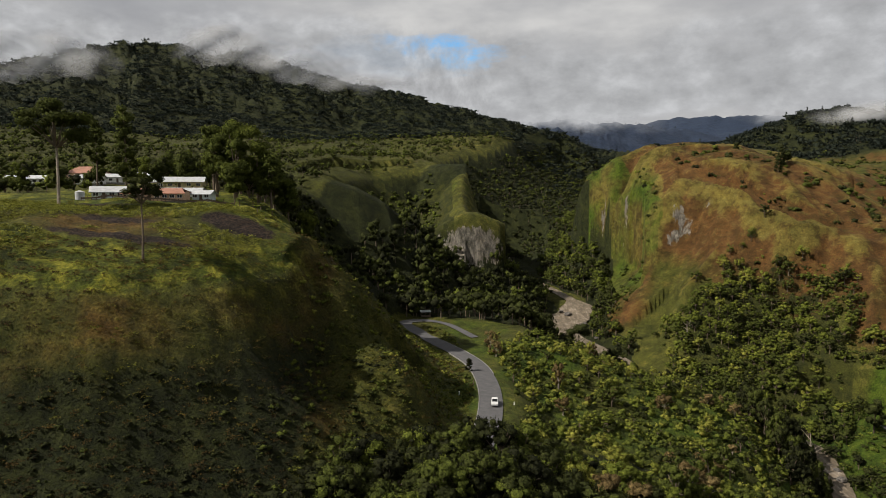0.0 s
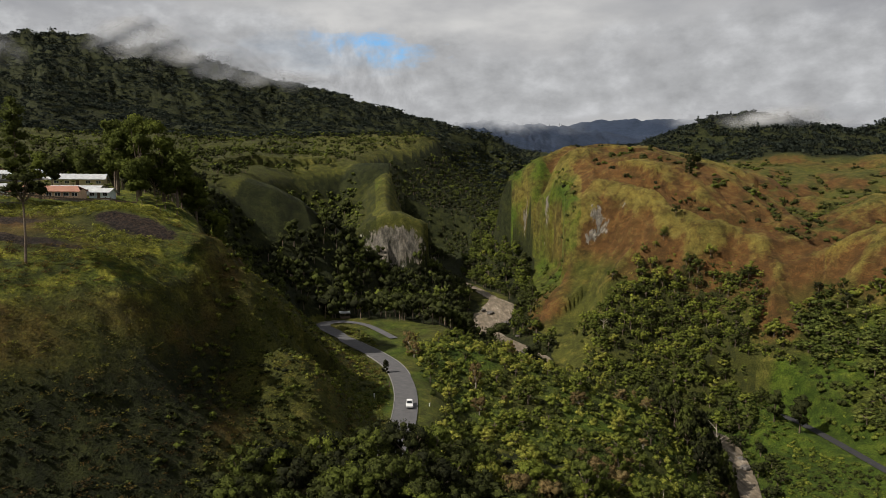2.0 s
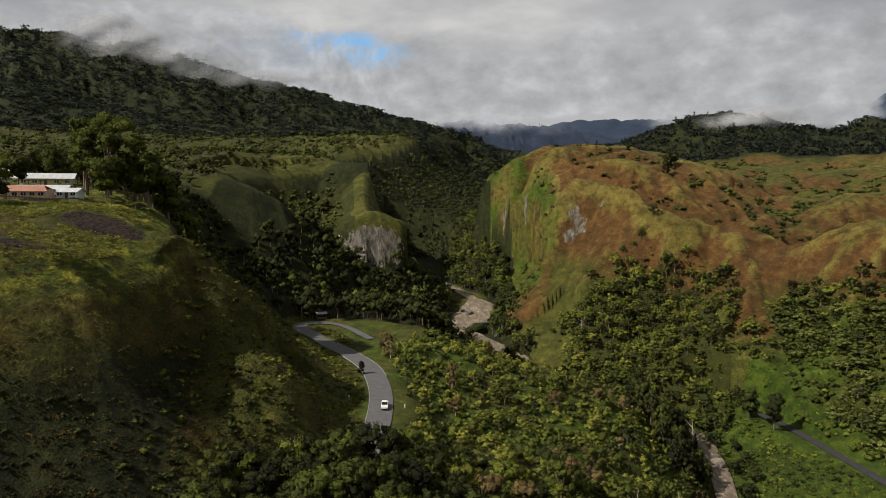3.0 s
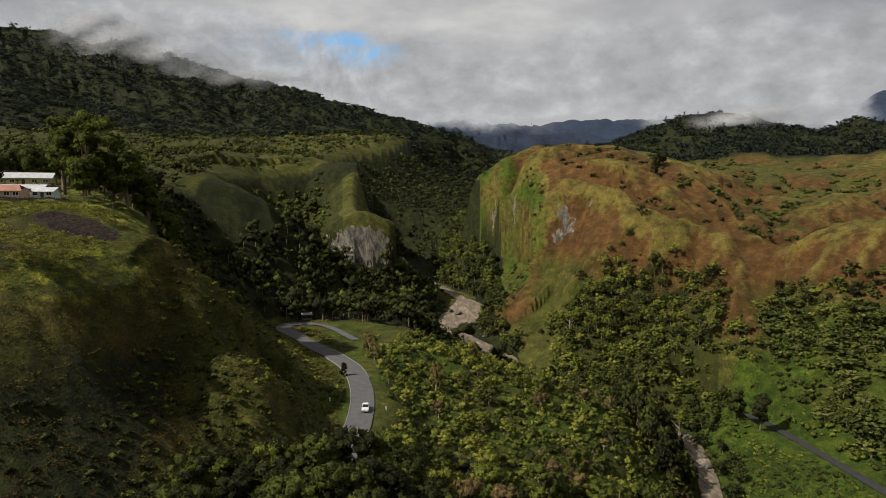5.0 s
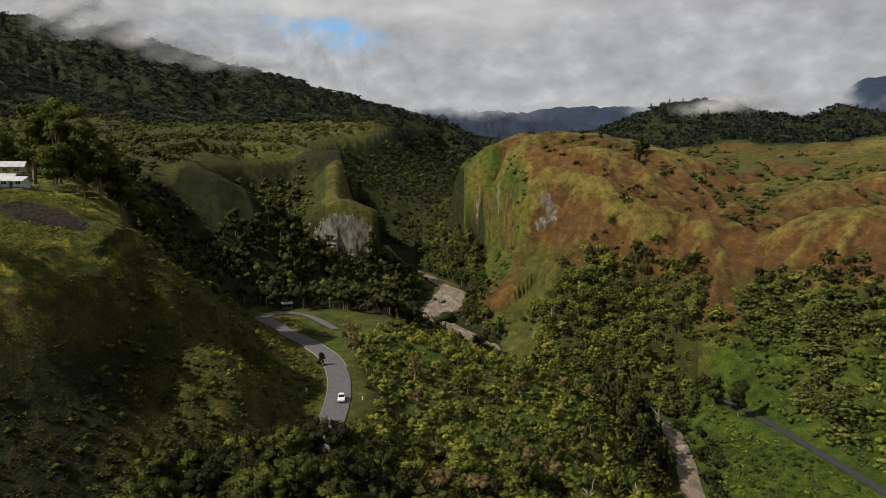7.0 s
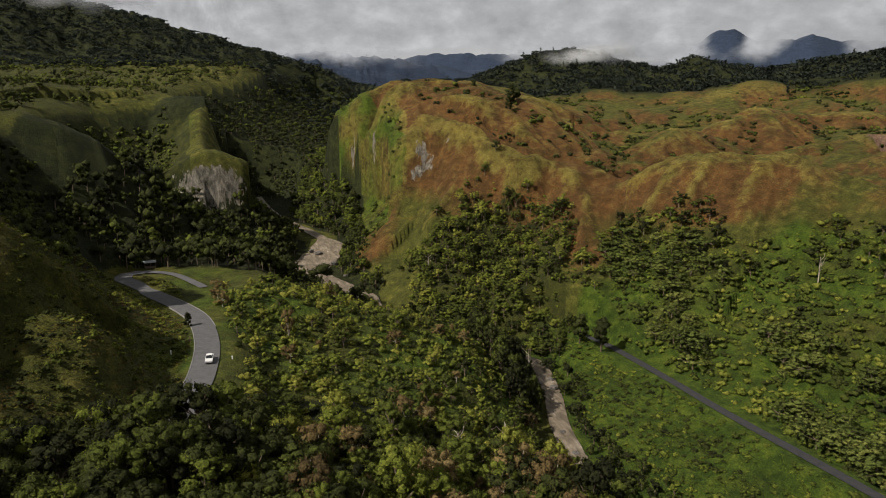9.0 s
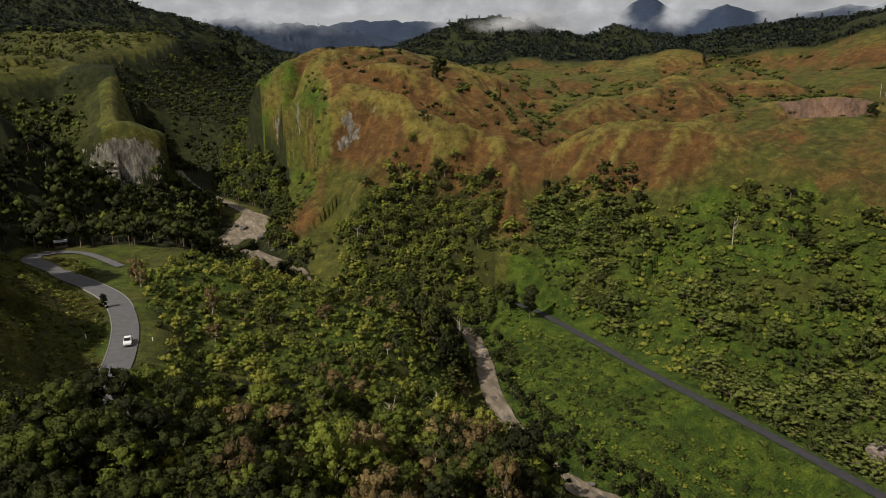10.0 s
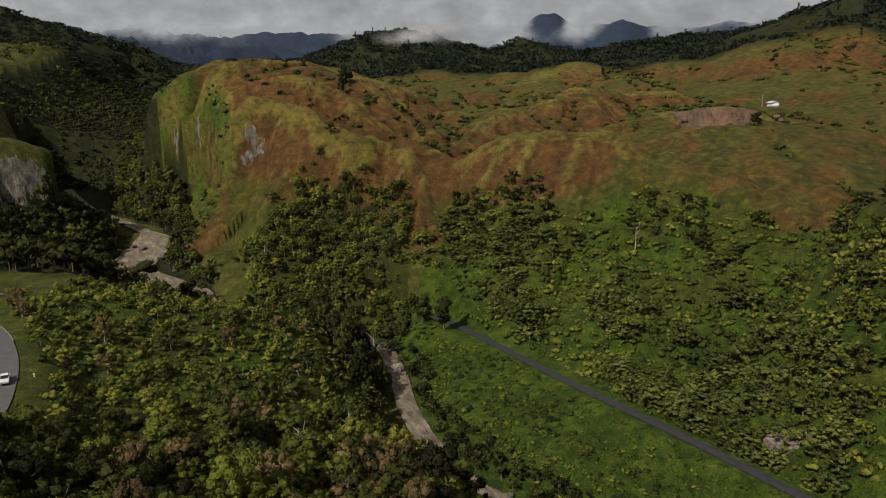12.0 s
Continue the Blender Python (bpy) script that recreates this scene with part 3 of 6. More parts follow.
def zones(X, Y, Z):
    r = np.hypot(X - 10, Y)
    # ragged borders: the plan is warped a little
    U, V = X + 12 * grain(X, Y, 26, 3, 91), Y + 12 * grain(X, Y, 26, 3, 92)
    low, hill = inside(U, V, LOW_WOOD), inside(U, V, HILL_WOOD)
    slope, gorge, cliff = inside(U, V, SLOPE_WOOD), inside(U, V, GORGE_WOOD), inside(U, V, CLIFF_WOOD)
    low = low & (Y < 172 + 14 * grain(X, Y, 20, 2, 62))
    wood = np.where(low | (gorge & (Z < 46)) | cliff, 0.9, np.where(hill, 0.5, 0.0))
    wood = np.maximum(wood, np.where((Y > 560) & (Y < 1100) & (east_of(X, Y, WEST_RIM) > 14) & (east_of(X, Y, EAST_RIM) < -14), 0.9, 0.0))
    db, _ = nearest(X, Y, BROWN_RIDGE)
    dh, _ = nearest(X, Y, BALD_HILL)
    dd, _ = nearest(X, Y, DOME_BACK)
    dy, _ = nearest(X, Y, YELLOW_HILL)
    ds, _ = nearest(X, Y, BROWN_SPUR)
    dn, _ = nearest(X, Y, NOSE)
    dry = np.maximum(np.clip(1.15 - np.minimum(db / 45, ds / 22), 0, 0.9), np.clip(0.75 - dy / 60, 0, 0.46))
    dry = np.maximum(dry, np.clip(1.1 - np.minimum(dh / 50, dd / 60), 0, 0.8))
    dry = np.maximum(dry, 0.42 * np.clip((-8 - X) / 20, 0, 1) * np.clip((260 - Y) / 60, 0, 1) * np.clip((east_of(X, Y, WEST_RIM) + 4) / 12, 0, 1))
    dry = np.maximum(dry, np.clip(0.5 - dn / 60, 0, 0.5))
    dry = np.maximum(dry, np.where(r > 380, 0.42, 0.0) * (X > 150))
    spur, _ = nearest(X, Y, [(222, 342, 0), (206, 320, 0), (199, 302, 0)])
    dry = np.maximum(dry, np.clip(1.1 - spur / 16, 0, 0.75))
    lush = np.where(east_of(X, Y, RIVER) > 0, np.clip((205 - U) / 15, 0, 1), 0) * np.clip((300 - V) / 20, 0, 1)
    lush = np.maximum(lush, 0.6 * slope * np.clip((44 + 26 * grain(X, Y, 36, 3, 68) - Z) / 14, 0, 1)) * np.clip(spur / 16, 0, 1)
    lush = np.maximum(lush, 0.5 * np.clip((X + 6) / 12, 0, 1) * np.clip((34 - X) / 8, 0, 1) * (Y > 90) * (Y < 310))
    lush = np.maximum(lush, 0.5 * np.clip((6 - east_of(X, Y, WEST_RIM)) / 6, 0, 1) * np.clip((260 - r) / 30, 0, 1))
    meadow = 0.62 * np.clip((12 - east_of(X, Y, WEST_RIM)) / 16, 0, 1) * np.clip((300 - r) / 40, 0, 1) * (X < 40)
    lush = np.maximum(lush, 0.55 * inside(U, V, LOW_WOOD))
    lush = np.maximum(lush, 0.5 * np.clip(1.2 - dn / 22, 0, 1))
    rock = 0.72 * blob(X, Y, 20, 456, 24, 12) * np.clip((58 - Z) / 5, 0, 1) * np.clip((Z - 24) / 10, 0, 1) + 0.5 * blob(X, Y, 66, 512, 6)
    for x, y, z, wide, tall, k in ((135, 491, 71, 5, 7, 0.72), (125, 528, 60, 4, 7, 0.7), (149, 427, 66, 4, 5, 0.68), (152, 421, 57, 6, 6, 0.66), (144, 422, 49, 4, 6, 0.62), (164, 417, 72, 2.5, 3, 0.6), (60, 472, 21, 4, 4, 0.7)):
        rock = rock + k * blob(X, Y, x, y, wide) * np.clip(1.5 - np.abs(Z - z) / tall, 0, 1)
    rock = rock + 0.7 * blob(X, Y, 201, 106, 3, 6)
    ar, aw = quarry(X, Y)
    bare = ((np.abs(ar) < 26) & (np.abs(aw + 0.5) < 3.6)).astype(float) + 0.5 * ((np.abs(ar) < 28) & (np.abs(aw + 9) < 7))
    west_face = inside(U, V, WEST_FACE)
    lush = np.maximum(lush, 0.52 * west_face)
    garden = blob(X, Y, -78, 162, 30, 13)
    meadow = meadow * (1 - 0.75 * garden)
    lush = lush * np.where(X < -40, 1 - 0.8 * garden, 1)
    dry = np.maximum(dry, 0.55 * garden)
    soil = 0.95 * blob(X, Y, -52, 169, 10, 4.5) + 0.7 * blob(X, Y, -81, 167, 12, 4) + 0.75 * blob(X, Y, -78, 152, 15, 3.2) + 0.5 * blob(X, Y, -95, 185, 16, 5) + 0.42 * blob(X, Y, -58, 152, 10, 3)
    far = np.where(X > 100, np.clip((r - 740) / 70, 0, 1.0), np.clip((r - 820) / 250, 0, 1.0))
    ew = east_of(X, Y, WEST_RIM)
    wood = np.maximum(wood, 0.8 * np.clip((Y - 215) / 40, 0, 1) * (ew > 3) * (ew < np.where(Y > 600, 170, 70)) * ((Y < 470) | (Y > 600)) * (Z > 24))
    # far forest floor, darkened to carry the cloud shadow as well
    wood = np.maximum(wood, np.where((X < 100) | (r > 700), 1.4 * far, 0.0))
    # shrubs cover the lit side of the gorge in patches
    wood = np.maximum(wood, 0.55 * (ew > 4) * (ew < 90) * (Y > 395) * (Y < 606) * (X < 8))
    # ground grows darker towards the foot of the west wall, where scrub stands
    wood = np.maximum(wood, 0.85 * np.clip((56 - Z) / 14, 0, 1) * np.clip((-18 - X) / 14, 0, 1) * (Y < 200) * (ew > 6))
    wood = np.maximum(wood, np.where((X < -60) & (Y > 330), 0.45, 0.0))
    # distance: where the haze tint of the base colour sets in
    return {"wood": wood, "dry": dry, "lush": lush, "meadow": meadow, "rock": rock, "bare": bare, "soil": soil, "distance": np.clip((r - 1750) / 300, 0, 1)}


NEAR_WAYS = np.radians(np.linspace(-44, 82, 780))
WAYS = np.concatenate([NEAR_WAYS, np.radians(np.linspace(82, 316, 60)[1:-1])])
RINGS = np.concatenate([[2.0], np.geomspace(30, 95, 16)[:-1], np.geomspace(95, 620, 370)[:-1], np.geomspace(620, 4800, 110)])
HEIGHTS = land(10 + RINGS[:, None] * np.sin(WAYS), RINGS[:, None] * np.cos(WAYS))


def surface(X, Y):
    """The height of the built ground, between the points of its mesh."""
    r = np.clip(np.hypot(X - 10, Y), RINGS[0], RINGS[-2])
    a = np.clip((np.arctan2(X - 10, Y) - NEAR_WAYS[0]) / (NEAR_WAYS[1] - NEAR_WAYS[0]), 0, len(NEAR_WAYS) - 1.001)
    i, j = np.clip(np.searchsorted(RINGS, r, "right") - 1, 0, len(RINGS) - 2), a.astype(int)
    u, v = (r - RINGS[i]) / (RINGS[i + 1] - RINGS[i]), a - j
    return (HEIGHTS[i, j] * (1 - v) + HEIGHTS[i, j + 1] * v) * (1 - u) + (HEIGHTS[i + 1, j] * (1 - v) + HEIGHTS[i + 1, j + 1] * v) * u


def build_ground():
    az, rad, Z = WAYS, RINGS, HEIGHTS
    A, Rr = np.meshgrid(az, rad)
    X, Y = 10 + Rr * np.sin(A), Rr * np.cos(A)
    na, nr = len(az), len(rad)
    # steep faces are brown and crests are bleached on the dry eastern hills
    zone = zones(X, Y, Z)
    cell = Rr * np.radians(126 / 779)
    up, out = np.gradient(Z, axis=1) / cell, np.gradient(Z, axis=0) / np.maximum(np.gradient(Rr, axis=0), 0.1)
    steep = np.clip((np.hypot(up, out) - 0.24) / 0.35, 0, 1)
    hump = np.zeros_like(Z)
    hump[7:-7, 9:-9] = (4 * Z[7:-7, 9:-9] - Z[14:, 9:-9] - Z[:-14, 9:-9] - Z[7:-7, 18:] - Z[7:-7, :-18]) / (cell[7:-7, 9:-9] * 18)
    eastern = np.clip((X - 96) / 20, 0, 1) * np.clip((Y - 235) / 30, 0, 1) * np.clip((900 - Rr) / 200, 0, 1)
    high = np.clip((Z - 22) / 22, 0, 1)
    zone["dry"] = np.maximum(zone["dry"] * (1 - 0.25 * eastern * (1 - steep)), 0.84 * steep * eastern * high)
    zone["crest"] = np.clip(hump * 1.0 - 0.02, 0, 0.7) * (0.2 + 0.8 * eastern * high)
    idx = np.arange(na * nr).reshape(nr, na)
    a, b = idx[:-1], idx[1:]
    f = np.stack([a, np.roll(a, -1, 1), np.roll(b, -1, 1), b], -1).reshape(-1, 4)[:, ::-1]
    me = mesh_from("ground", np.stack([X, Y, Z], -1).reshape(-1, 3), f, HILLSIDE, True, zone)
    return tagged(new("ground", me), "green and brown grassy hills cut by a river gorge", "ground", kind="structure")


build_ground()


def resample(line, step):
    pts = [Vector(p) for p in line]
    out = []
    for i in range(len(pts) - 1):
        p0, p1, p2, p3 = pts[max(i - 1, 0)], pts[i], pts[i + 1], pts[min(i + 2, len(pts) - 1)]
        n = max(2, int((p2 - p1).length / step))
        for k in range(n):
            t = k / n
            out.append(0.5 * (2 * p1 + (p2 - p0) * t + (2 * p0 - 5 * p1 + 4 * p2 - p3) * t * t + (3 * p1 - p0 - 3 * p2 + p3) * t ** 3))
    out.append(pts[-1])
    return out


def ribbon(name, line, width, lift, mat, step=3.0, across=6, ripple=0.0):
    pts = resample(line, step)
    co, faces = [], []
    for i, p in enumerate(pts):
        t = (pts[min(i + 1, len(pts) - 1)] - pts[max(i - 1, 0)])
        side = Vector((t.y, -t.x, 0)).normalized()
        w = width(p) if callable(width) else width
        for j in range(across + 1):
            u = j / across - 0.5
            q = p + side * w * u
            dz = ripple * noise.fractal(Vector((q.x * 0.3, q.y * 0.3, 1.5)), 0.8, 2.0, 3) if ripple else 0
            co.append((q.x, q.y, q.z + lift - abs(u) * 0.12 + dz))
    n = across + 1
    for i in range(len(pts) - 1):
        for j in range(across):
            a = i * n + j
            faces.append((a, a + n, a + n + 1, a + 1))
    return new(name, mesh_from(name, np.array(co), np.array(faces), mat))


tagged(ribbon("road", ROAD_A, lambda p: 6.4 - 3.0 * min(1, max(0, (p.x + 12) / 10)) * (p.y > 262 and p.x > -13), 0.35, ASPHALT), "grey asphalt road winding along a grassy bench", "road", kind="structure")
tagged(ribbon("road", ROAD_B, 4.0, 0.35, DARK_ASPHALT), "narrow dark asphalt road along a grassy bank", "road", kind="structure")
tagged(ribbon("water", RIVER, lambda p: 7.6 + 18 * min(1, max(0, (p.y - 325) / 30)) * min(1, max(0, (474 - p.y) / 20)), 0.25, WATER, 2.0, 12, 0.5), "muddy brown river with white rapids", "river", kind="structure")


# ---- trees ----
def clump_cores(rng, blobs, around, rows, mid):
    """A lumpy ball of massed leaves inside each clump, with soft normals."""
    out = []
    th = np.arange(around) * 2 * np.pi / around
    for b in blobs:
        lat = np.linspace(-1.25, 1.57, rows + 1)
        d = np.stack([np.cos(lat)[:, None] * np.cos(th), np.cos(lat)[:, None] * np.sin(th), np.sin(lat)[:, None] * np.ones(around)], -1)
        d = d * (0.74 + rng.uniform(-0.24, 0.2, (rows + 1, around, 1)))
        d[-1] = d[-1].mean(0)
        p = b[:3] + d * b[3:6]
        nrm = 0.65 * d + 0.4 * (p - mid) / (np.linalg.norm(p - mid, axis=-1, keepdims=True) + 1e-6)
        nrm /= np.linalg.norm(nrm, axis=-1, keepdims=True)
        v = np.concatenate([p, nrm], -1)
        w = np.roll(v, -1, 1)
        out.append(np.stack([v[:-1], w[:-1], w[1:], v[1:]], 2).reshape(-1, 6))
    return np.concatenate(out)


def leaf_cloud(rng, blobs, n, size, core=(6, 4)):
    """Clumps of leaves on ellipsoids: a lumpy core in each, and n loose four-cornered leaf tips about them."""
    blobs = np.array(blobs, float)
    w = (blobs[:, 3] * blobs[:, 4] + blobs[:, 3] * blobs[:, 5])
    pick = rng.choice(len(blobs), n, p=w / w.sum())
    d = rng.normal(size=(n, 3))
    d[:, 2] = np.abs(d[:, 2]) * 1.1 - 0.35
    d /= np.linalg.norm(d, axis=1)[:, None]
    rad = rng.uniform(0.66, 1.2, n)[:, None]
    c = blobs[pick, :3] + d * blobs[pick, 3:6] * rad
    nrm = d + rng.normal(size=(n, 3)) * 0.6
    nrm /= np.linalg.norm(nrm, axis=1)[:, None]
    u = np.cross(nrm, rng.normal(size=(n, 3)))
    u /= np.linalg.norm(u, axis=1)[:, None]
    v = np.cross(nrm, u)
    s = size * rng.uniform(0.6, 1.35, n)[:, None]
    k = rng.uniform(0.5, 0.9, n)[:, None]
    quads = np.stack([c - u * s * 0.5 - nrm * s * 0.12, c - v * s * k * 0.5, c + u * s * 0.5 - nrm * s * 0.12, c + v * s * k * 0.5], 1)
    # a leaf is lit as a part of its clump and of the whole crown
    mid = (blobs[:, :3] * w[:, None]).sum(0) / w.sum()
    out = c - mid
    out /= np.linalg.norm(out, axis=1)[:, None] + 1e-6
    soft = 0.62 * d + 0.42 * out + 0.24 * rng.normal(size=(n, 3)) + (0, 0, 0.12)
    soft /= np.linalg.norm(soft, axis=1)[:, None]
    tips = np.concatenate([quads.reshape(-1, 3), np.repeat(soft, 4, axis=0)], 1)
    return np.concatenate([clump_cores(rng, blobs, *core, mid), tips]) if core else tips


def rod(a, b, ra, rb, sides=5):
    """A tapered limb as four-cornered faces."""
    a, b = np.array(a, float), np.array(b, float)
    ax = (b - a) / np.linalg.norm(b - a)
    u = np.cross(ax, (0.3, 0.9, 0.1))
    u /= np.linalg.norm(u)
    v = np.cross(ax, u)
    th = np.arange(sides) * 2 * np.pi / sides
    ring = np.cos(th)[:, None] * u + np.sin(th)[:, None] * v
    lo, hi = a + ring * ra, b + ring * rb
    q = np.stack([lo, np.roll(lo, -1, 0), np.roll(hi, -1, 0), hi], 1)
    return q.reshape(-1, 3)


def broad_tree(rng, leaves, size, clumps=20, core=(6, 4)):
    """Height about 1; trunk and crown as corner arrays. The crown is a heap of some twenty clumps."""
    blobs = [(0, 0, 0.7, 0.2, 0.2, 0.2)]
    limbs = [rod((0, 0, -0.08), (0.01, 0, 0.55), 0.035, 0.02)]
    for i in range(clumps):
        a = i * 2.4 + rng.uniform(-0.5, 0.5)
        h = rng.uniform(0.34, 0.95)
        rr = rng.uniform(0.55, 1.0) * 0.42 * math.sqrt(max(0.05, 1 - ((h - 0.55) / 0.48) ** 2))
        p = (rr * math.cos(a), rr * math.sin(a), h)
        k = rng.uniform(0.085, 0.155) * math.sqrt(20 / clumps)
        blobs.append((*p, k, k, k * 0.8))
        if i % 3 == 0:
            limbs.append(rod((0, 0, 0.35), p, 0.018, 0.007, 4))
    return np.concatenate(limbs), leaf_cloud(rng, blobs, leaves, size, core)


def umbrella_tree(rng, leaves, size, core=(6, 4)):
    blobs, limbs = [], [rod((0, 0, -0.08), (0.02, 0, 0.5), 0.03, 0.022)]
    for i in range(18):
        a = i * 2.4 + rng.uniform(-0.4, 0.4)
        rr = 0.58 * math.sqrt(rng.uniform(0.02, 1.0))
        p = (rr * math.cos(a), rr * math.sin(a), rng.uniform(0.62, 0.84) - 0.3 * rr)
        k = rng.uniform(0.10, 0.17)
        blobs.append((*p, k, k, k * 0.75))
        if i % 3 == 0:
            limbs.append(rod((0, 0, 0.42), p, 0.016, 0.006, 4))
    return np.concatenate(limbs), leaf_cloud(rng, blobs, leaves, size, core)


def slim_tree(rng, leaves, size, core=(5, 2)):
    blobs, limbs = [], [rod((0, 0, -0.05), (0.01, 0.01, 0.95), 0.02, 0.005)]
    for i in range(9):
        a = rng.uniform(0, 6.28)
        h = 0.3 + 0.68 * i / 9
        rr = rng.uniform(0.03, 0.14) * (1.25 - h)
        p = (rr * math.cos(a), rr * math.sin(a), h)
        blobs.append((*p, *(rng.uniform(0.07, 0.13, 3) * (1, 1, 1.2))))
    return np.concatenate(limbs), leaf_cloud(rng, blobs, leaves, size, core)


def shrub(rng, leaves, size, core=(5, 3)):
    blobs = [(rng.uniform(-0.4, 0.4), rng.uniform(-0.4, 0.4), rng.uniform(0.1, 0.45), *rng.uniform(0.3, 0.5, 3)) for _ in range(4)]
    return np.zeros((0, 3)), leaf_cloud(rng, blobs, leaves, size, core)


def tuft_of_grass(rng, leaves, size):
    n = leaves
    c = np.stack([rng.normal(0, 0.42, n), rng.normal(0, 0.42, n), rng.uniform(0.25, 0.95, n)], -1)
    nrm = np.stack([rng.normal(0, 1, n), rng.normal(0, 1, n), np.full(n, 0.55)], -1)
    nrm /= np.linalg.norm(nrm, axis=1)[:, None]
    u = np.cross(nrm, rng.normal(size=(n, 3)))
    u /= np.linalg.norm(u, axis=1)[:, None]
    w = np.cross(nrm, u)
    s = size * rng.uniform(0.6, 1.3, n)[:, None]
    q = np.stack([c - u * s * 0.5, c - w * s * 0.3, c + u * s * 0.5, c + w * s * 0.3], 1)
    soft = np.stack([rng.normal(0, 0.35, n), rng.normal(0, 0.35, n), np.ones(n)], -1)
    soft /= np.linalg.norm(soft, axis=1)[:, None]
    return np.zeros((0, 3)), np.concatenate([q.reshape(-1, 3), np.repeat(soft, 4, axis=0)], 1)


def templates(maker, count, leaves, size, seed, **more):
    return [maker(np.random.default_rng(seed + i), leaves, size, **more) for i in range(count)]


def place(poly, step, rng, keep=1.0):
    """Jittered places within a polygon of the plan."""
    xs, ys = [p[0] for p in poly], [p[1] for p in poly]
    gx, gy = np.meshgrid(np.arange(min(xs), max(xs), step), np.arange(min(ys), max(ys), step))
    x = gx.ravel() + rng.uniform(-0.95, 0.95, gx.size) * step
    y = gy.ravel() + rng.uniform(-0.95, 0.95, gx.size) * step
    ok = inside(x, y, poly) & (rng.uniform(size=x.size) < keep)
    return x[ok], y[ok]


def clear_of_ways(x, y, road=5.5, water=11.0):
    a, _ = nearest(x, y, ROAD_A)
    b, _ = nearest(x, y, ROAD_B)
    r, _ = nearest(x, y, RIVER)
    return (a > road) & (b > road) & (r > water)


def plant(name, label, category, x, y, height, spread, kinds, rng, mat=None, bark=None, tint=None, sink=0.15):
    """Many plants joined into one stuff object: leaves as the mesh, stems as its part."""
    z = surface(x, y) - sink
    n = len(x)
    which = rng.integers(0, len(kinds), n)
    turn = rng.uniform(0, 2 * np.pi, n)
    tint = np.clip(rng.normal(0.5, 0.22, n), 0, 1) if tint is None else tint
    leaf_co, leaf_tint, stem_co = [], [], []
    for k, (stem, leaf) in enumerate(kinds):
        ids = np.where(which == k)[0]
        for src, out in ((leaf, leaf_co), (stem, stem_co)):
            if not len(src) or not len(ids):
                continue
            c, s = np.cos(turn[ids])[:, None], np.sin(turn[ids])[:, None]
            px = (src[None, :, 0] * c - src[None, :, 1] * s) * spread[ids][:, None] + x[ids][:, None]
            py = (src[None, :, 0] * s + src[None, :, 1] * c) * spread[ids][:, None] + y[ids][:, None]
            pz = src[None, :, 2] * height[ids][:, None] + z[ids][:, None]
            cols = [px, py, pz]
            if out is leaf_co:
                cols += [src[None, :, 3] * c - src[None, :, 4] * s, src[None, :, 3] * s + src[None, :, 4] * c, np.broadcast_to(src[None, :, 5], px.shape)]
            out.append(np.stack(cols, -1).reshape(-1, len(cols)))
            if out is leaf_co:
                leaf_tint.append(np.repeat(tint[ids], len(leaf)))
    co = np.concatenate(leaf_co)
    me = mesh_from(name, co, np.arange(len(co)).reshape(-1, 4), mat or LEAVES, False, {"tint": np.concatenate(leaf_tint)})
    ob = tagged(new(name, me), label, category, kind="stuff")
    if stem_co:
        co = np.concatenate(stem_co)
        st = new("stems", mesh_from("stems", co, np.arange(len(co)).reshape(-1, 4), bark or BARK, True))
        st.parent = ob
    return ob


def single_trees(label, x, y, height, spread, kinds, rng, tint, leaf_mat, bark_mat):
    """Trees as things of their own, on meshes that alike trees share."""
    z = surface(x, y) - 0.15
    shared = {}
    for i in range(len(x)):
        k, tone = int(rng.integers(len(kinds))), round(float(tint[i]) * 4) / 4
        if (k, tone) not in shared:
            stem, leaf = kinds[k]
            shared[k, tone] = (mesh_from("trunk", stem, np.arange(len(stem)).reshape(-1, 4), bark_mat),
                               mesh_from("crown", leaf, np.arange(len(leaf)).reshape(-1, 4), leaf_mat, False, {"tint": np.full(len(leaf), tone)}))
        tree = tagged(new("tree"), label, "tree", group="trees of the wood")
        tree.matrix_world = Matrix.Translation((x[i], y[i], z[i])) @ Matrix.Rotation(rng.uniform(0, 6.28), 4, "Z") @ Matrix.Diagonal((spread[i], spread[i], height[i], 1))
        for name, me in zip(("trunk", "crown"), shared[k, tone]):
            new(name, me).parent = tree


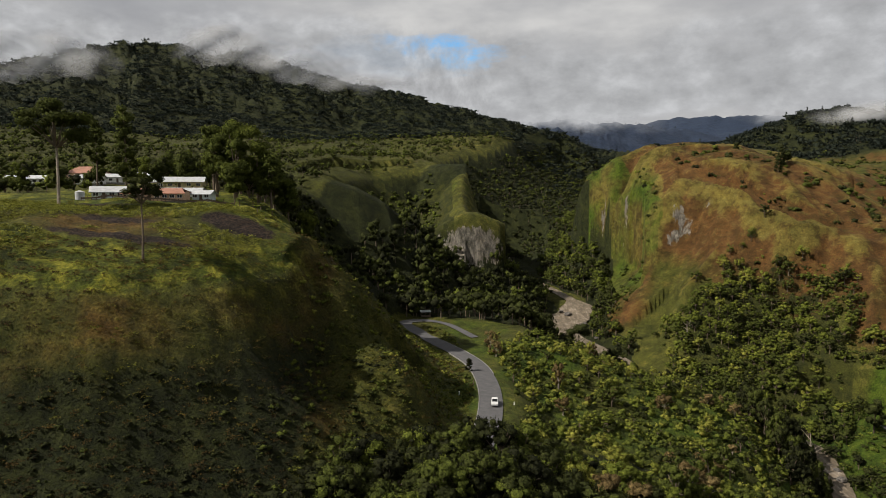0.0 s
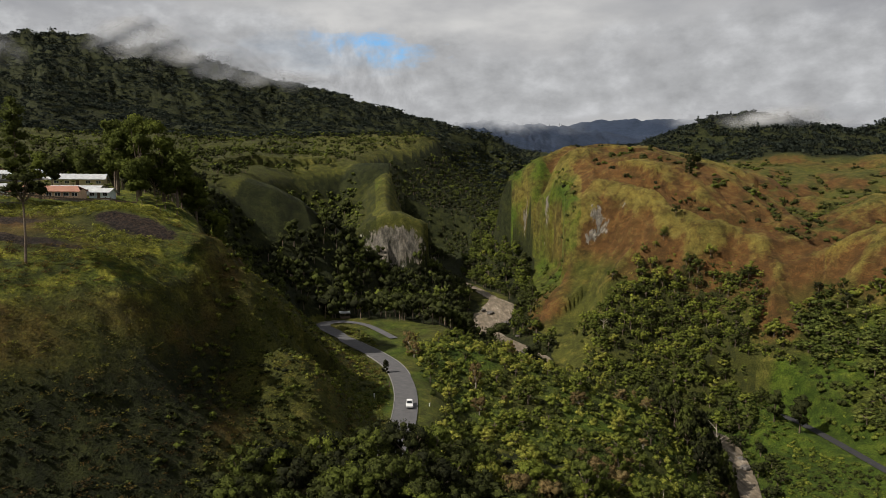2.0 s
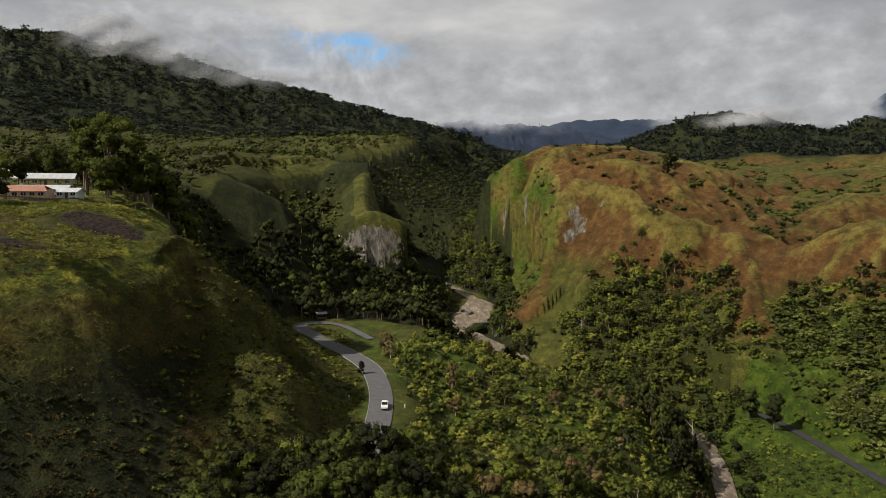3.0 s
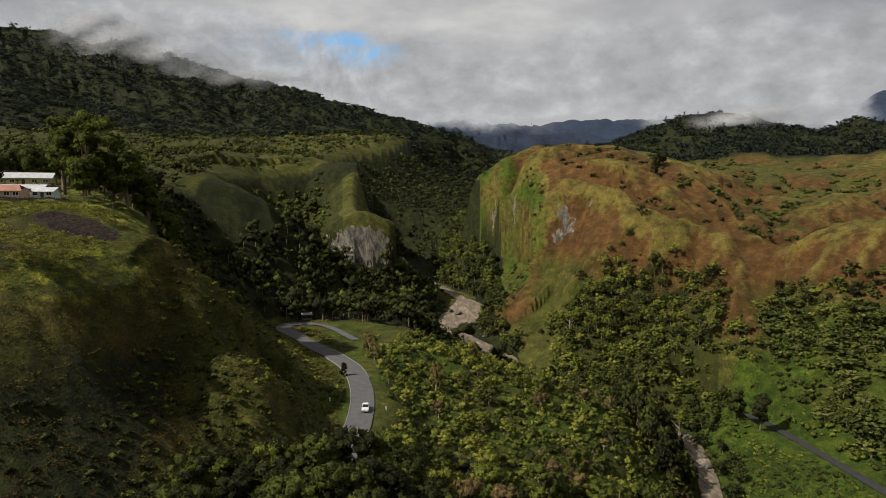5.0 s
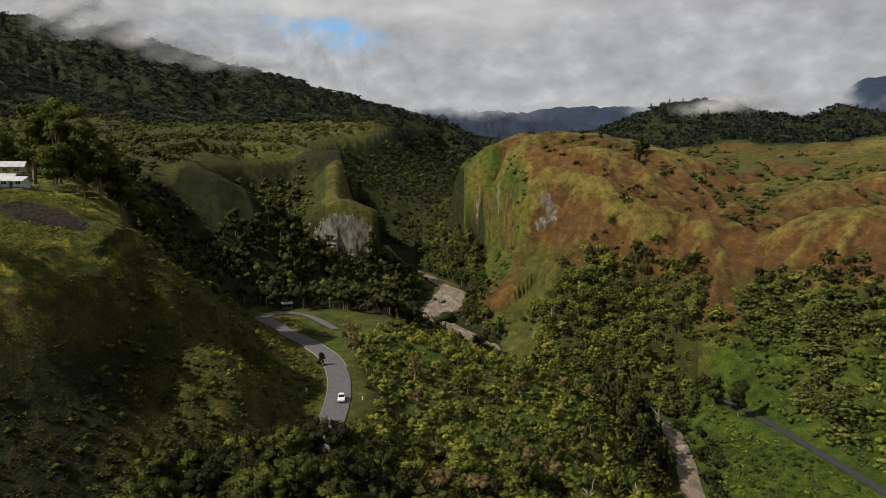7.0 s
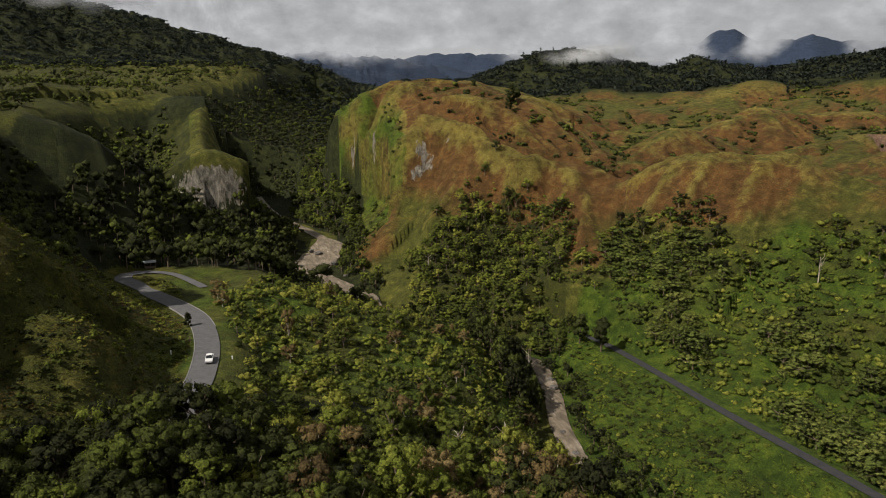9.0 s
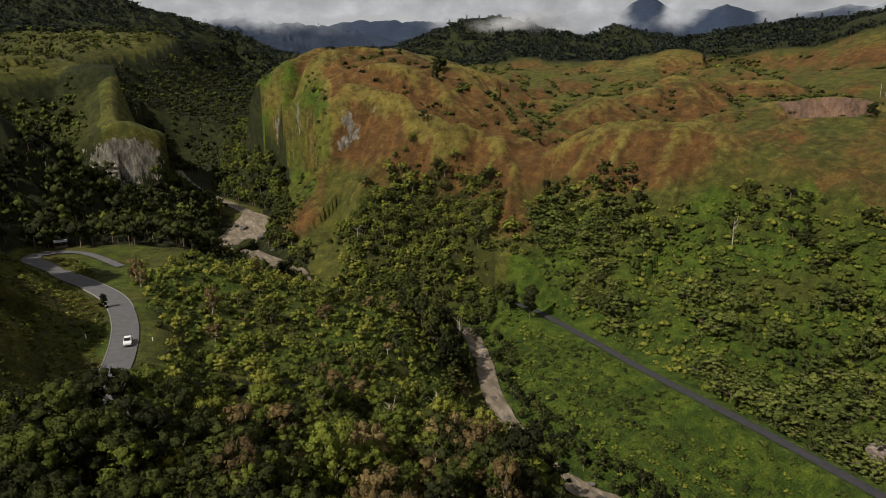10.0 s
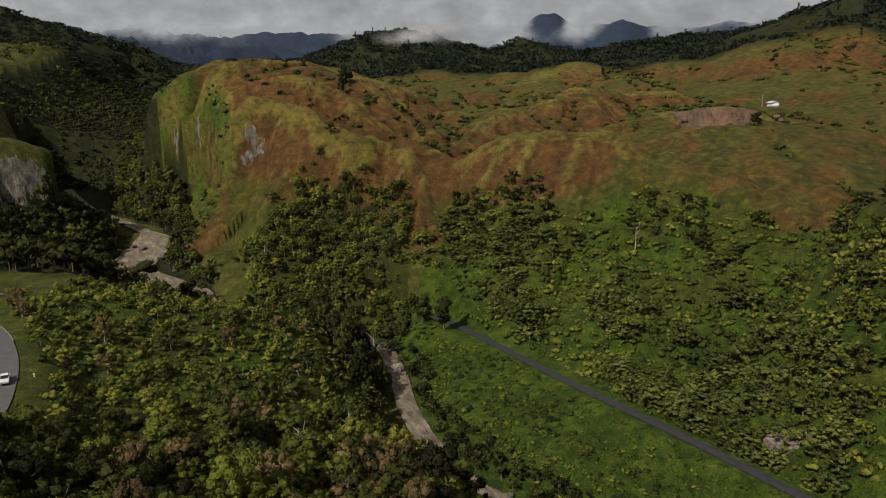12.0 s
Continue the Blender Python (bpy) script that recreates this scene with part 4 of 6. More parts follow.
def woods():
    rng = np.random.default_rng(7)
    near_broad = templates(broad_tree, 7, 780, 0.050, 10, core=(5, 3))
    mid_broad = templates(broad_tree, 5, 130, 0.09, 30, clumps=12, core=(5, 2))
    light_broad = templates(broad_tree, 5, 210, 0.07, 40, clumps=15, core=(5, 2))
    far_broad = [(stem[:20], leaf) for stem, leaf in templates(broad_tree, 4, 24, 0.17, 50, clumps=4, core=(4, 2))]
    umbrella = templates(umbrella_tree, 6, 260, 0.075, 70, core=(5, 2))
    slim = templates(slim_tree, 5, 260, 0.075, 90)
    far_slim = templates(slim_tree, 4, 60, 0.13, 110, core=None)
    bush = templates(shrub, 6, 30, 0.2, 130, core=(5, 2))
    far_bush = templates(shrub, 4, 10, 0.3, 150, core=(4, 2))

    def sizes(n, lo, hi, ratio):
        h = rng.uniform(lo, hi, n)
        return h, h * ratio * rng.uniform(0.85, 1.2, n)
    # the low wood between the winding road and the river
    x, y = place(LOW_WOOD, 5.3, rng)
    ok = clear_of_ways(x, y, 8, 6.5) & ((y < 165 + 18 * grain(x, y, 26, 2, 63)) | (rng.uniform(size=len(x)) < 0.34) | (nearest(x, y, RIVER)[0] < 24))
    x, y = x[ok], y[ok]
    h, w = sizes(len(x), 4.5, 11, 1.0)
    river_near = np.clip(1.6 - nearest(x, y, RIVER)[0] / 16, 0, 1)
    h *= np.where(rng.uniform(size=len(x)) < 0.16, 1.45, 1.0)
    h *= np.maximum(np.clip(0.55 + (175 - y) / 120, 0.5, 1.0), 1.25 * river_near * (y > 222))
    w *= np.maximum(np.clip(0.65 + (175 - y) / 120, 0.6, 1.0), river_near * (y > 222))
    tone = np.clip(0.48 + 0.5 * grain(x, y, 30, 2, 41) + rng.normal(0, 0.27, len(x)) + 0.2 * np.clip((y - 150) / 25, 0, 1) - 0.25 * river_near, 0, 1)
    rust = rng.uniform(size=len(x)) < 0.12 + 0.16 * (y < 132)
    single = (y < 152) & (rng.uniform(size=len(x)) < 0.55)
    single_trees("broadleaf tree with a rounded green crown above the river", x[single], y[single], h[single], w[single], near_broad, rng, tone[single], LEAVES, BARK)
    for near in (True, False):
        ok = ~rust & ~single & ((y < 170) == near)
        plant("wood", "dense mixed green broadleaf wood above the river", "wood", x[ok], y[ok], h[ok], w[ok], near_broad if near else light_broad, rng, tint=tone[ok])
    ok = rust & ~single
    plant("wood", "rust-brown feathery trees among the green wood", "wood", x[ok], y[ok], h[ok] * 1.25, w[ok], near_broad, rng, RUSTY_LEAVES, PALE_BARK, tone[ok])
    front = [(-30, 96), (-22, 122), (-6, 134), (8, 141), (20, 139), (40, 112), (30, 90)]
    x, y = place(front, 4.4, rng)
    h, w = sizes(len(x), 7, 11.5, 0.95)
    plant("wood", "dark trees with brownish crowns beside the road", "wood", x, y, h, w, near_broad, rng, tint=np.clip(rng.normal(0.3, 0.22, len(x)), 0, 1))
    wall = [(-32, 225), (-28, 262), (-34, 300), (-56, 345), (-74, 345), (-72, 300), (-66, 270), (-46, 226)]
    x, y = place(wall, 3.4, rng)
    h, w = sizes(len(x), 2.0, 5.0, 1.0)
    plant("shrubs", "dark shrubs clinging to the shaded gorge wall", "shrubs", x, y, h, w, far_bush, rng, tint=np.clip(rng.normal(0.25, 0.15, len(x)), 0, 1))
    face = [(-30, 372), (-40, 400), (-70, 440), (-80, 500), (-50, 555), (-10, 575), (0, 520), (-10, 470), (-14, 420), (-20, 385)]
    x, y = place(face, 3.2, rng, 0.85)
    h, w = sizes(len(x), 1.4, 4.4, 1.1)
    plant("shrubs", "green shrubs on the lit side of the gorge", "shrubs", x, y, h, w, far_bush, rng, tint=np.clip(rng.normal(0.42, 0.15, len(x)), 0, 1))
    end = [(206, 60), (200, 84), (204, 104), (222, 112), (244, 118), (262, 112), (250, 80), (240, 40), (212, 40)]
    x, y = place(end, 3.2, rng)
    h, w = sizes(len(x), 2.5, 6.5, 0.95)
    plant("wood", "yellowish creepers and trees on a steep bank", "wood", x, y, h, w, mid_broad, rng, tint=np.clip(rng.normal(0.66, 0.28, len(x)), 0, 1))
    shore = [(156, 266), (162, 250), (158, 232), (150, 222), (147, 206), (143, 180), (146, 150), (160, 118), (150, 118), (136, 146), (132, 180), (138, 214), (150, 246)]
    x, y = place(shore, 3.2, rng, 0.8)
    ok = clear_of_ways(x, y, 6, 4.6)
    x, y = x[ok], y[ok]
    h, w = sizes(len(x), 2.5, 6, 1.0)
    plant("wood", "dark riverside trees leaning over the water", "wood", x, y, h, w, mid_broad, rng, tint=np.clip(rng.normal(0.22, 0.15, len(x)), 0, 1))
    x, y = place(LOW_WOOD, 3.0, rng)
    ok = clear_of_ways(x, y, 6, 8)
    x, y = x[ok], y[ok]
    h, w = sizes(len(x), 0.9, 3.0, 1.05)
    plant("undergrowth", "thick green shrubs and tall grass under the trees", "shrubs", x, y, h, w, bush, rng, tint=np.clip(rng.normal(0.5, 0.25, len(x)) + 0.16 * (y > 165), 0, 1))
    # dark feathery trees along the west bank hide the river's bend
    bend = [(118, 216), (128, 218), (133, 226), (140, 246), (146, 262), (144, 274), (130, 286), (118, 290), (122, 262)]
    x, y = place(bend, 4.6, rng)
    ok = clear_of_ways(x, y, 8, 5.5)
    x, y = x[ok], y[ok]
    h, w = sizes(len(x), 9, 16, 0.62)
    plant("wood", "tall dark feathery trees along the river bank", "wood", x, y, h, w, near_broad, rng, tint=np.clip(rng.normal(0.24, 0.16, len(x)), 0, 1))
    # the wood on the front of the brown hill
    x, y = place(HILL_WOOD, 4.2, rng)
    ex, ey = place([(90, 330), (108, 372), (136, 392), (190, 380), (206, 352), (212, 300), (190, 266), (150, 262), (110, 300)], 5.5, rng)
    ok = (grain(ex, ey, 24, 3, 43) > 0.12) & ~inside(ex, ey, HILL_WOOD) & clear_of_ways(ex, ey, 7, 7)
    x, y = np.concatenate([x, ex[ok]]), np.concatenate([y, ey[ok]])
    h, w = sizes(len(x), 3.6, 8.0, 1.1)
    plant("wood", "dark green wood on the slope below the brown ridge", "wood", x, y, h, w, light_broad, rng, tint=np.clip(rng.normal(0.6, 0.22, len(x)), 0, 1))
    x, y = place([(92, 322), (108, 352), (136, 376), (184, 372), (204, 350), (204, 300), (190, 268), (160, 256), (140, 290), (112, 306)], 2.7, rng, 0.85)
    ok = clear_of_ways(x, y, 4.5, 5) & (grain(x, y, 24, 3, 43) + 0.8 * inside(x, y, HILL_WOOD) > 0.02)
    x, y = x[ok], y[ok]
    h, w = sizes(len(x), 0.8, 2.6, 1.2)
    plant("undergrowth", "green shrubs below the brown ridge", "shrubs", x, y, h, w, far_bush, rng, tint=np.clip(rng.normal(0.46, 0.2, len(x)), 0, 1))
    x, y = place(WEST_FACE, 4.0, rng, 0.8)
    ok = grain(x, y, 26, 3, 74) > -0.2
    x, y = x[ok], y[ok]
    h, w = sizes(len(x), 1.0, 3.8, 1.0)
    plant("shrubs", "green shrubs clinging to the rocky gorge side", "shrubs", x, y, h, w, far_bush, rng, tint=np.clip(rng.normal(0.42, 0.18, len(x)), 0, 1))
    x, y = place([(66, 345), (80, 384), (86, 352), (100, 326), (122, 303), (110, 294), (84, 316)], 4.6, rng, 0.75)
    ok = clear_of_ways(x, y, 6, 5)
    x, y = x[ok], y[ok]
    h, w = sizes(len(x), 4, 8, 0.95)
    plant("wood", "dark riverside trees over the upper bend", "wood", x, y, h, w, light_broad, rng, tint=np.clip(rng.normal(0.28, 0.16, len(x)), 0, 1))
    # spreading pale trees over the narrow road
    x, y = place(SLOPE_WOOD, 4.2, rng, 0.9)
    ok = clear_of_ways(x, y, 11, 9) & (grain(x, y, 34, 2, 61) + 0.25 * grain(x, y, 9, 2, 67) > -0.02) & (surface(x, y) < 16 + 18 * grain(x, y, 40, 2, 64))
    x, y = x[ok], y[ok]
    h, w = sizes(len(x), 3.4, 7.4, 1.4)
    one = (x < 226) & (y < 215) & (rng.uniform(size=len(x)) < 0.6)
    single_trees("flat-topped pale green tree on a steep grassy slope", x[one], y[one], h[one], w[one], umbrella + light_broad[:3], rng, np.clip(rng.normal(0.45, 0.25, one.sum()), 0, 1), PALE_LEAVES, BARK)
    x, y, h, w = x[~one], y[~one], h[~one], w[~one]
    plant("wood", "flat-topped pale green trees on a steep grassy slope", "wood", x, y, h, w, umbrella + umbrella[:2] + light_broad[:3], rng, PALE_LEAVES, tint=np.clip(rng.normal(0.5, 0.24, len(x)), 0, 1))
    x, y = place(SLOPE_WOOD, 4.0, rng, 0.75)
    zz = surface(x, y)
    ok = clear_of_ways(x, y, 14, 9) & (zz > 4) & (zz < 40 + 22 * grain(x, y, 30, 3, 69)) & (grain(x, y, 26, 3, 65) + 0.012 * (zz - 18) * (y < 230) > -0.04)
    x, y = x[ok], y[ok]
    h, w = sizes(len(x), 2.4, 6.8, 1.15)
    plant("wood", "dark green trees and creepers high on the slope", "wood", x, y, h, w, mid_broad, rng, tint=np.clip(rng.normal(0.36, 0.2, len(x)), 0, 1))
    x, y = place(SLOPE_WOOD, 2.6, rng, 0.8)
    ok = clear_of_ways(x, y, 5, 9) & (surface(x, y) < 38 + 16 * grain(x, y, 34, 3, 75))
    x, y = x[ok], y[ok]
    h, w = sizes(len(x), 0.7, 3.4, 1.2)
    plant("undergrowth", "bright green shrubs on the slope above the road", "shrubs", x, y, h, w, bush, rng, tint=np.clip(0.62 + 0.3 * grain(x, y, 22, 2, 66) + rng.normal(0, 0.18, len(x)), 0, 1))
    # gorge
    for poly, t in ((GORGE_WOOD, 0.26), (CLIFF_WOOD, 0.45)):
        x, y = place(poly, 5.4, rng)
        ok = clear_of_ways(x, y, 6, 5) & ((nearest(x, y, RIVER)[0] > 16) | (y < 338) | (y > 474)) & (nearest(x, y, NOSE)[0] > 30) & (surface(x, y) < 62)
        x, y = x[ok], y[ok]
        h, w = sizes(len(x), 5, 11, 0.85)
        plant("wood", "dark trees crowding the walls of the gorge", "wood", x, y, h, w, mid_broad if t > 0.4 else far_broad, rng, tint=np.clip(rng.normal(t, 0.16, len(x)), 0, 1))

    x, y = place([(20, 600), (60, 640), (110, 600), (150, 640), (190, 800), (240, 1000), (180, 1050), (100, 860), (20, 740), (4, 660)], 6, rng)
    ok = (east_of(x, y, WEST_RIM) > 12) & (east_of(x, y, EAST_RIM) < -10) & (surface(x, y) < 128)
    x, y = x[ok], y[ok]
    h, w = sizes(len(x), 3, 7, 1.1)
    plant("wood", "dark wood filling the upper gorge", "wood", x, y, h, w, far_broad, rng, tint=np.clip(rng.normal(0.26, 0.12, len(x)), 0, 1))
    # scattered trees and thickets of the uplands, near to far

    def sector(n, lo, hi, a0, a1):
        rr = np.sqrt(rng.uniform(lo * lo, hi * hi, n))
        aa = np.radians(rng.uniform(a0, a1, n))
        return 10 + rr * np.sin(aa), rr * np.cos(aa)
    # west upland behind the village
    x, y = sector(5500, 270, 900, -40, 10)
    ok = (east_of(x, y, WEST_RIM) < -6) & (np.hypot(x + 165, y - 322) > 36) & (grain(x, y, 90, 3, 21) + 0.5 * grain(x, y, 25, 2, 22) > -0.3)
    x, y = x[ok], y[ok]
    h, w = sizes(len(x), 2.0, 6, 1.0)
    plant("upland_trees", "scattered dark trees and thickets on the upland", "trees", x, y, h, w, far_broad, rng, tint=np.clip(rng.normal(0.36, 0.16, len(x)), 0, 1))
    # east upland: gullies and clumps
    x, y = sector(9000, 370, 820, 14, 84)
    dip = surface(x + 12, y) + surface(x - 12, y) + surface(x, y + 12) + surface(x, y - 12) - 4 * surface(x, y)
    ok = (east_of(x, y, EAST_RIM) > 8) & (0.10 * dip + 0.8 * grain(x, y, 70, 3, 23) + 0.4 * grain(x, y, 20, 2, 24) > 0.10)
    x, y = x[ok], y[ok]
    h, w = sizes(len(x), 1.0, 4.2, 1.2)
    plant("upland_bushes", "dark bushes in the folds of the grassy upland", "bushes", x, y, h, w, far_bush, rng, tint=np.clip(rng.normal(0.33, 0.16, len(x)), 0, 1))
    # the forest ridge to the east, its cloud shadow put into dark leaves
    x, y = sector(15000, 770, 1250, 8, 82)
    ok = grain(x, y, 160, 3, 25) > -0.45
    x, y = x[ok], y[ok]
    h, w = sizes(len(x), 3, 7.5, 1.1)
    far_clump = templates(shrub, 5, 13, 0.5, 175, core=None)
    plant("far_forest", "dark forest covering a far ridge", "forest", x, y, h, w, far_clump, rng, FAR_SHADE_LEAVES, tint=np.clip(rng.normal(0.35, 0.25, len(x)), 0, 1))
    x, y = sector(320, 740, 1000, 18, 82)
    h, w = sizes(len(x), 5, 11, 1.0)
    plant("far_forest", "tall slender dark trees above the far forest", "trees", x, y, h, w, far_slim, rng, FAR_SHADE_LEAVES, tint=np.clip(rng.normal(0.3, 0.2, len(x)), 0, 1))
    # the mountain, its cloud shadow and haze put into the leaf colour
    x, y = sector(13000, 850, 1850, -44, 14)
    ok = grain(x, y, 200, 3, 26) > -0.6
    x, y = x[ok], y[ok]
    h, w = sizes(len(x), 3.5, 8, 1.7)
    plant("mountain_forest", "dark forest on the flank of the cloudy mountain", "forest", x, y, h, w, far_clump, rng, FAR_SHADE_LEAVES, tint=np.clip(rng.normal(0.35, 0.25, len(x)), 0, 1))
    # trees along the skyline of the mountain
    line = resample(BACK_MOUNTAIN, 14)
    keep = [p for p in line if rng.uniform() < 0.5 and -1000 < p.x < 900]
    x, y = np.array([p.x for p in keep]) + rng.uniform(-6, 6, len(keep)), np.array([p.y for p in keep]) + rng.uniform(-6, 6, len(keep))
    h, w = sizes(len(x), 5, 14, 0.8)
    plant("skyline_trees", "thin dark trees along a mountain crest", "trees", x, y, h, w, far_slim, rng, FAR_SHADE_LEAVES, tint=np.full(len(x), 0.3))
    bank = [(150, 262), (176, 268), (182, 180), (181, 90), (160, 80), (146, 130), (138, 180), (146, 214), (156, 246)]
    x, y = place(bank, 2.2, rng, 0.8)
    ok = clear_of_ways(x, y, 4.6, 6) & (grain(x, y, 12, 3, 71) > -0.3)
    x, y = x[ok], y[ok]
    h, w = sizes(len(x), 0.5, 2.0, 1.2)
    plant("shrubs", "low leafy shrubs on the lush river bank", "shrubs", x, y, h, w, bush, rng, tint=np.clip(0.5 + 0.3 * grain(x, y, 16, 2, 72) + rng.normal(0, 0.18, len(x)), 0, 1))
    # rough grass and small bushes of the bare hills
    x, y = sector(15000, 290, 620, 8, 72)
    ok = (x > 112) & (surface(x, y) > 20) & (grain(x, y, 34, 3, 73) > -0.15) & ~inside(x, y, HILL_WOOD)
    x, y = x[ok], y[ok]
    h, w = sizes(len(x), 0.25, 0.9, 1.6)
    plant("tussocks", "brown and olive grass tussocks on the bare hills", "grass", x, y, h, w, far_clump, rng, GRASS_BLADES, tint=np.clip(rng.normal(0.36, 0.2, len(x)), 0, 1))
    # trees behind the village
    x, y = place([(-215, 300), (-150, 270), (-112, 262), (-62, 240), (-48, 262), (-70, 330), (-150, 345), (-170, 330), (-215, 345)], 7.5, rng, 0.75)
    ok = (np.hypot(x + 96, y - 248) > 14) & (np.hypot(x + 165, y - 320) > 36) & ((y > 300) | (x > -112))
    x, y = x[ok], y[ok]
    h, w = sizes(len(x), 5, 14, 0.85)
    plant("village_wood", "dark bushy trees round the village houses", "trees", x, y, h, w, light_broad, rng, tint=np.clip(rng.normal(0.3, 0.18, len(x)), 0, 1))
    # tussocks and shrubs on the near slopes
    tuft = templates(tuft_of_grass, 5, 26, 0.42, 190)
    slope = [(-150, 95), (-150, 130), (-66, 150), (-45, 158), (-30, 210), (-40, 262), (-20, 290), (0, 280), (8, 240), (18, 200), (14, 150), (12, 105), (-20, 92)]
    x, y = place(slope, 1.35, rng, 0.85)
    ok = clear_of_ways(x, y, 4.6, 9)
    x, y = x[ok], y[ok]
    h, w = sizes(len(x), 0.3, 0.8, 1.5)
    # tufts take a darker, browner tint low on the west wall
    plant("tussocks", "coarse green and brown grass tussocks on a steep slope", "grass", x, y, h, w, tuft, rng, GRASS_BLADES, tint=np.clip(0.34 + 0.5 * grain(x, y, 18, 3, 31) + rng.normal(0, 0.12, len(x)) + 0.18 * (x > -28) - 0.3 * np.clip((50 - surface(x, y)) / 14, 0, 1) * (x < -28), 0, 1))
    x, y = place(slope, 2.1, rng, 0.85)
    ok = clear_of_ways(x, y, 4.8, 9) & (x > -34) & (grain(x, y, 16, 3, 35) > -0.3)
    x, y = x[ok], y[ok]
    h, w = sizes(len(x), 0.5, 1.5, 1.25)
    plant("tussocks", "rounded olive-green tussock shrubs beside the road", "shrubs", x, y, h, w, bush, rng, tint=np.clip(0.62 + 0.45 * grain(x, y, 12, 2, 36) + rng.normal(0, 0.15, len(x)), 0, 1))
    x, y = place(slope, 1.8, rng, 0.85)
    zz = surface(x, y)
    ok = clear_of_ways(x, y, 8, 9) & (x < -10) & (zz < 42 + 16 * grain(x, y, 30, 2, 38)) & (y < 190)
    x, y = x[ok], y[ok]
    h, w = sizes(len(x), 0.4, 1.2, 1.3)
    plant("scrub", "dark green scrub on the foot of the steep slope", "shrubs", x, y, h, w, far_bush, rng, tint=np.clip(rng.normal(0.18, 0.1, len(x)), 0, 1))
    top = [(-170, 128), (-110, 132), (-66, 140), (-46, 150), (-42, 190), (-52, 206), (-100, 188), (-140, 196), (-180, 180)]
    x, y = place(top, 1.3, rng, 0.9)
    ok = (zones(x, y, surface(x, y))["soil"] < 0.35) & (grain(x, y, 14, 3, 39) > -0.1)
    x, y = x[ok], y[ok]
    h, w = sizes(len(x), 0.35, 1.1, 1.5)
    plant("meadow_grass", "tall bright yellow-green grass on the plateau", "grass", x, y, h, w, tuft, rng, GRASS_BLADES, tint=np.clip(0.85 + 0.4 * grain(x, y, 12, 3, 37) + rng.normal(0, 0.1, len(x)), 0, 1))
    bank = [(150, 262), (176, 268), (182, 180), (181, 90), (160, 80), (146, 130), (138, 180), (146, 214), (156, 246)]
    x, y = place(bank, 1.7, rng, 0.8)
    ok = clear_of_ways(x, y, 3.4, 7.5)
    x, y = x[ok], y[ok]
    h, w = sizes(len(x), 0.3, 0.9, 1.2)
    plant("tall_grass", "lush bright green grass on the bank below the road", "grass", x, y, h, w, tuft, rng, tint=np.clip(0.48 + 0.35 * grain(x, y, 14, 3, 33) + rng.normal(0, 0.1, len(x)), 0, 1))


GRASS_BLADES = leaf_material("grass_blades", [(0.0, (0.034, 0.024, 0.010)), (0.3, (0.092, 0.062, 0.019)), (0.6, (0.105, 0.108, 0.020)), (1.0, (0.160, 0.165, 0.030))])
woods()


# ---- clouds and mist ----
def vapour(name, tone, cover, scale, glow):
    m, t, b = shader(name)
    pos = node(t, "ShaderNodeNewGeometry").outputs["Position"]
    st = node(t, "ShaderNodeMapping")
    st.inputs["Scale"].default_value = (1, 1, 1.7)
    t.links.new(pos, st.inputs[0])
    n = noise_tex(t, scale, 7 if glow else 4, 0.6 if glow else 0.5, st.outputs[0]).outputs[0]
    a = maths(t, "ADD", maths(t, "MULTIPLY", maths(t, "SUBTRACT", n, 0.5), 1.7 if not glow else 2.6), maths(t, "MULTIPLY", attr(t, "body"), cover))
    rg = node(t, "ShaderNodeMapRange", interpolation_type="SMOOTHSTEP")
    t.links.new(a, rg.inputs[0])
    rg.inputs[1].default_value, rg.inputs[2].default_value = 0.1, (0.95 if glow else 1.15)
    alpha = maths(t, "MULTIPLY", rg.outputs[0], maths(t, "MINIMUM", maths(t, "MULTIPLY", attr(t, "body"), 2.5), 0.93))
    c = ramp(t, noise_tex(t, scale * 1.7, 6, 0.6, st.outputs[0]).outputs[0], [(0.32, tuple(v * 0.76 for v in tone)), (0.52, tone), (0.70, tuple(v * 1.3 for v in tone))])
    if glow:
        lit = node(t, "ShaderNodeEmission")
        t.links.new(c, lit.inputs[0])
    else:
        lit = node(t, "ShaderNodeBsdfTranslucent")
        d = node(t, "ShaderNodeBsdfDiffuse")
        t.links.new(c, lit.inputs[0])
        t.links.new(c, d.inputs[0])
        ad = node(t, "ShaderNodeMixShader")
        ad.inputs[0].default_value = 0.5
        t.links.new(lit.outputs[0], ad.inputs[1])
        t.links.new(d.outputs[0], ad.inputs[2])
        lit = ad
    clear = node(t, "ShaderNodeBsdfTransparent")
    mx = node(t, "ShaderNodeMixShader")
    t.links.new(alpha, mx.inputs[0])
    t.links.new(clear.outputs[0], mx.inputs[1])
    t.links.new(lit.outputs[0], mx.inputs[2])
    t.links.new(mx.outputs[0], t.nodes["Material Output"].inputs[0])
    return m


CLOUD = vapour("cloud_bank", (0.33, 0.334, 0.342), 1.2, 0.0045, True)
MIST = vapour("mist", (0.50, 0.51, 0.53), 0.62, 0.012, False)


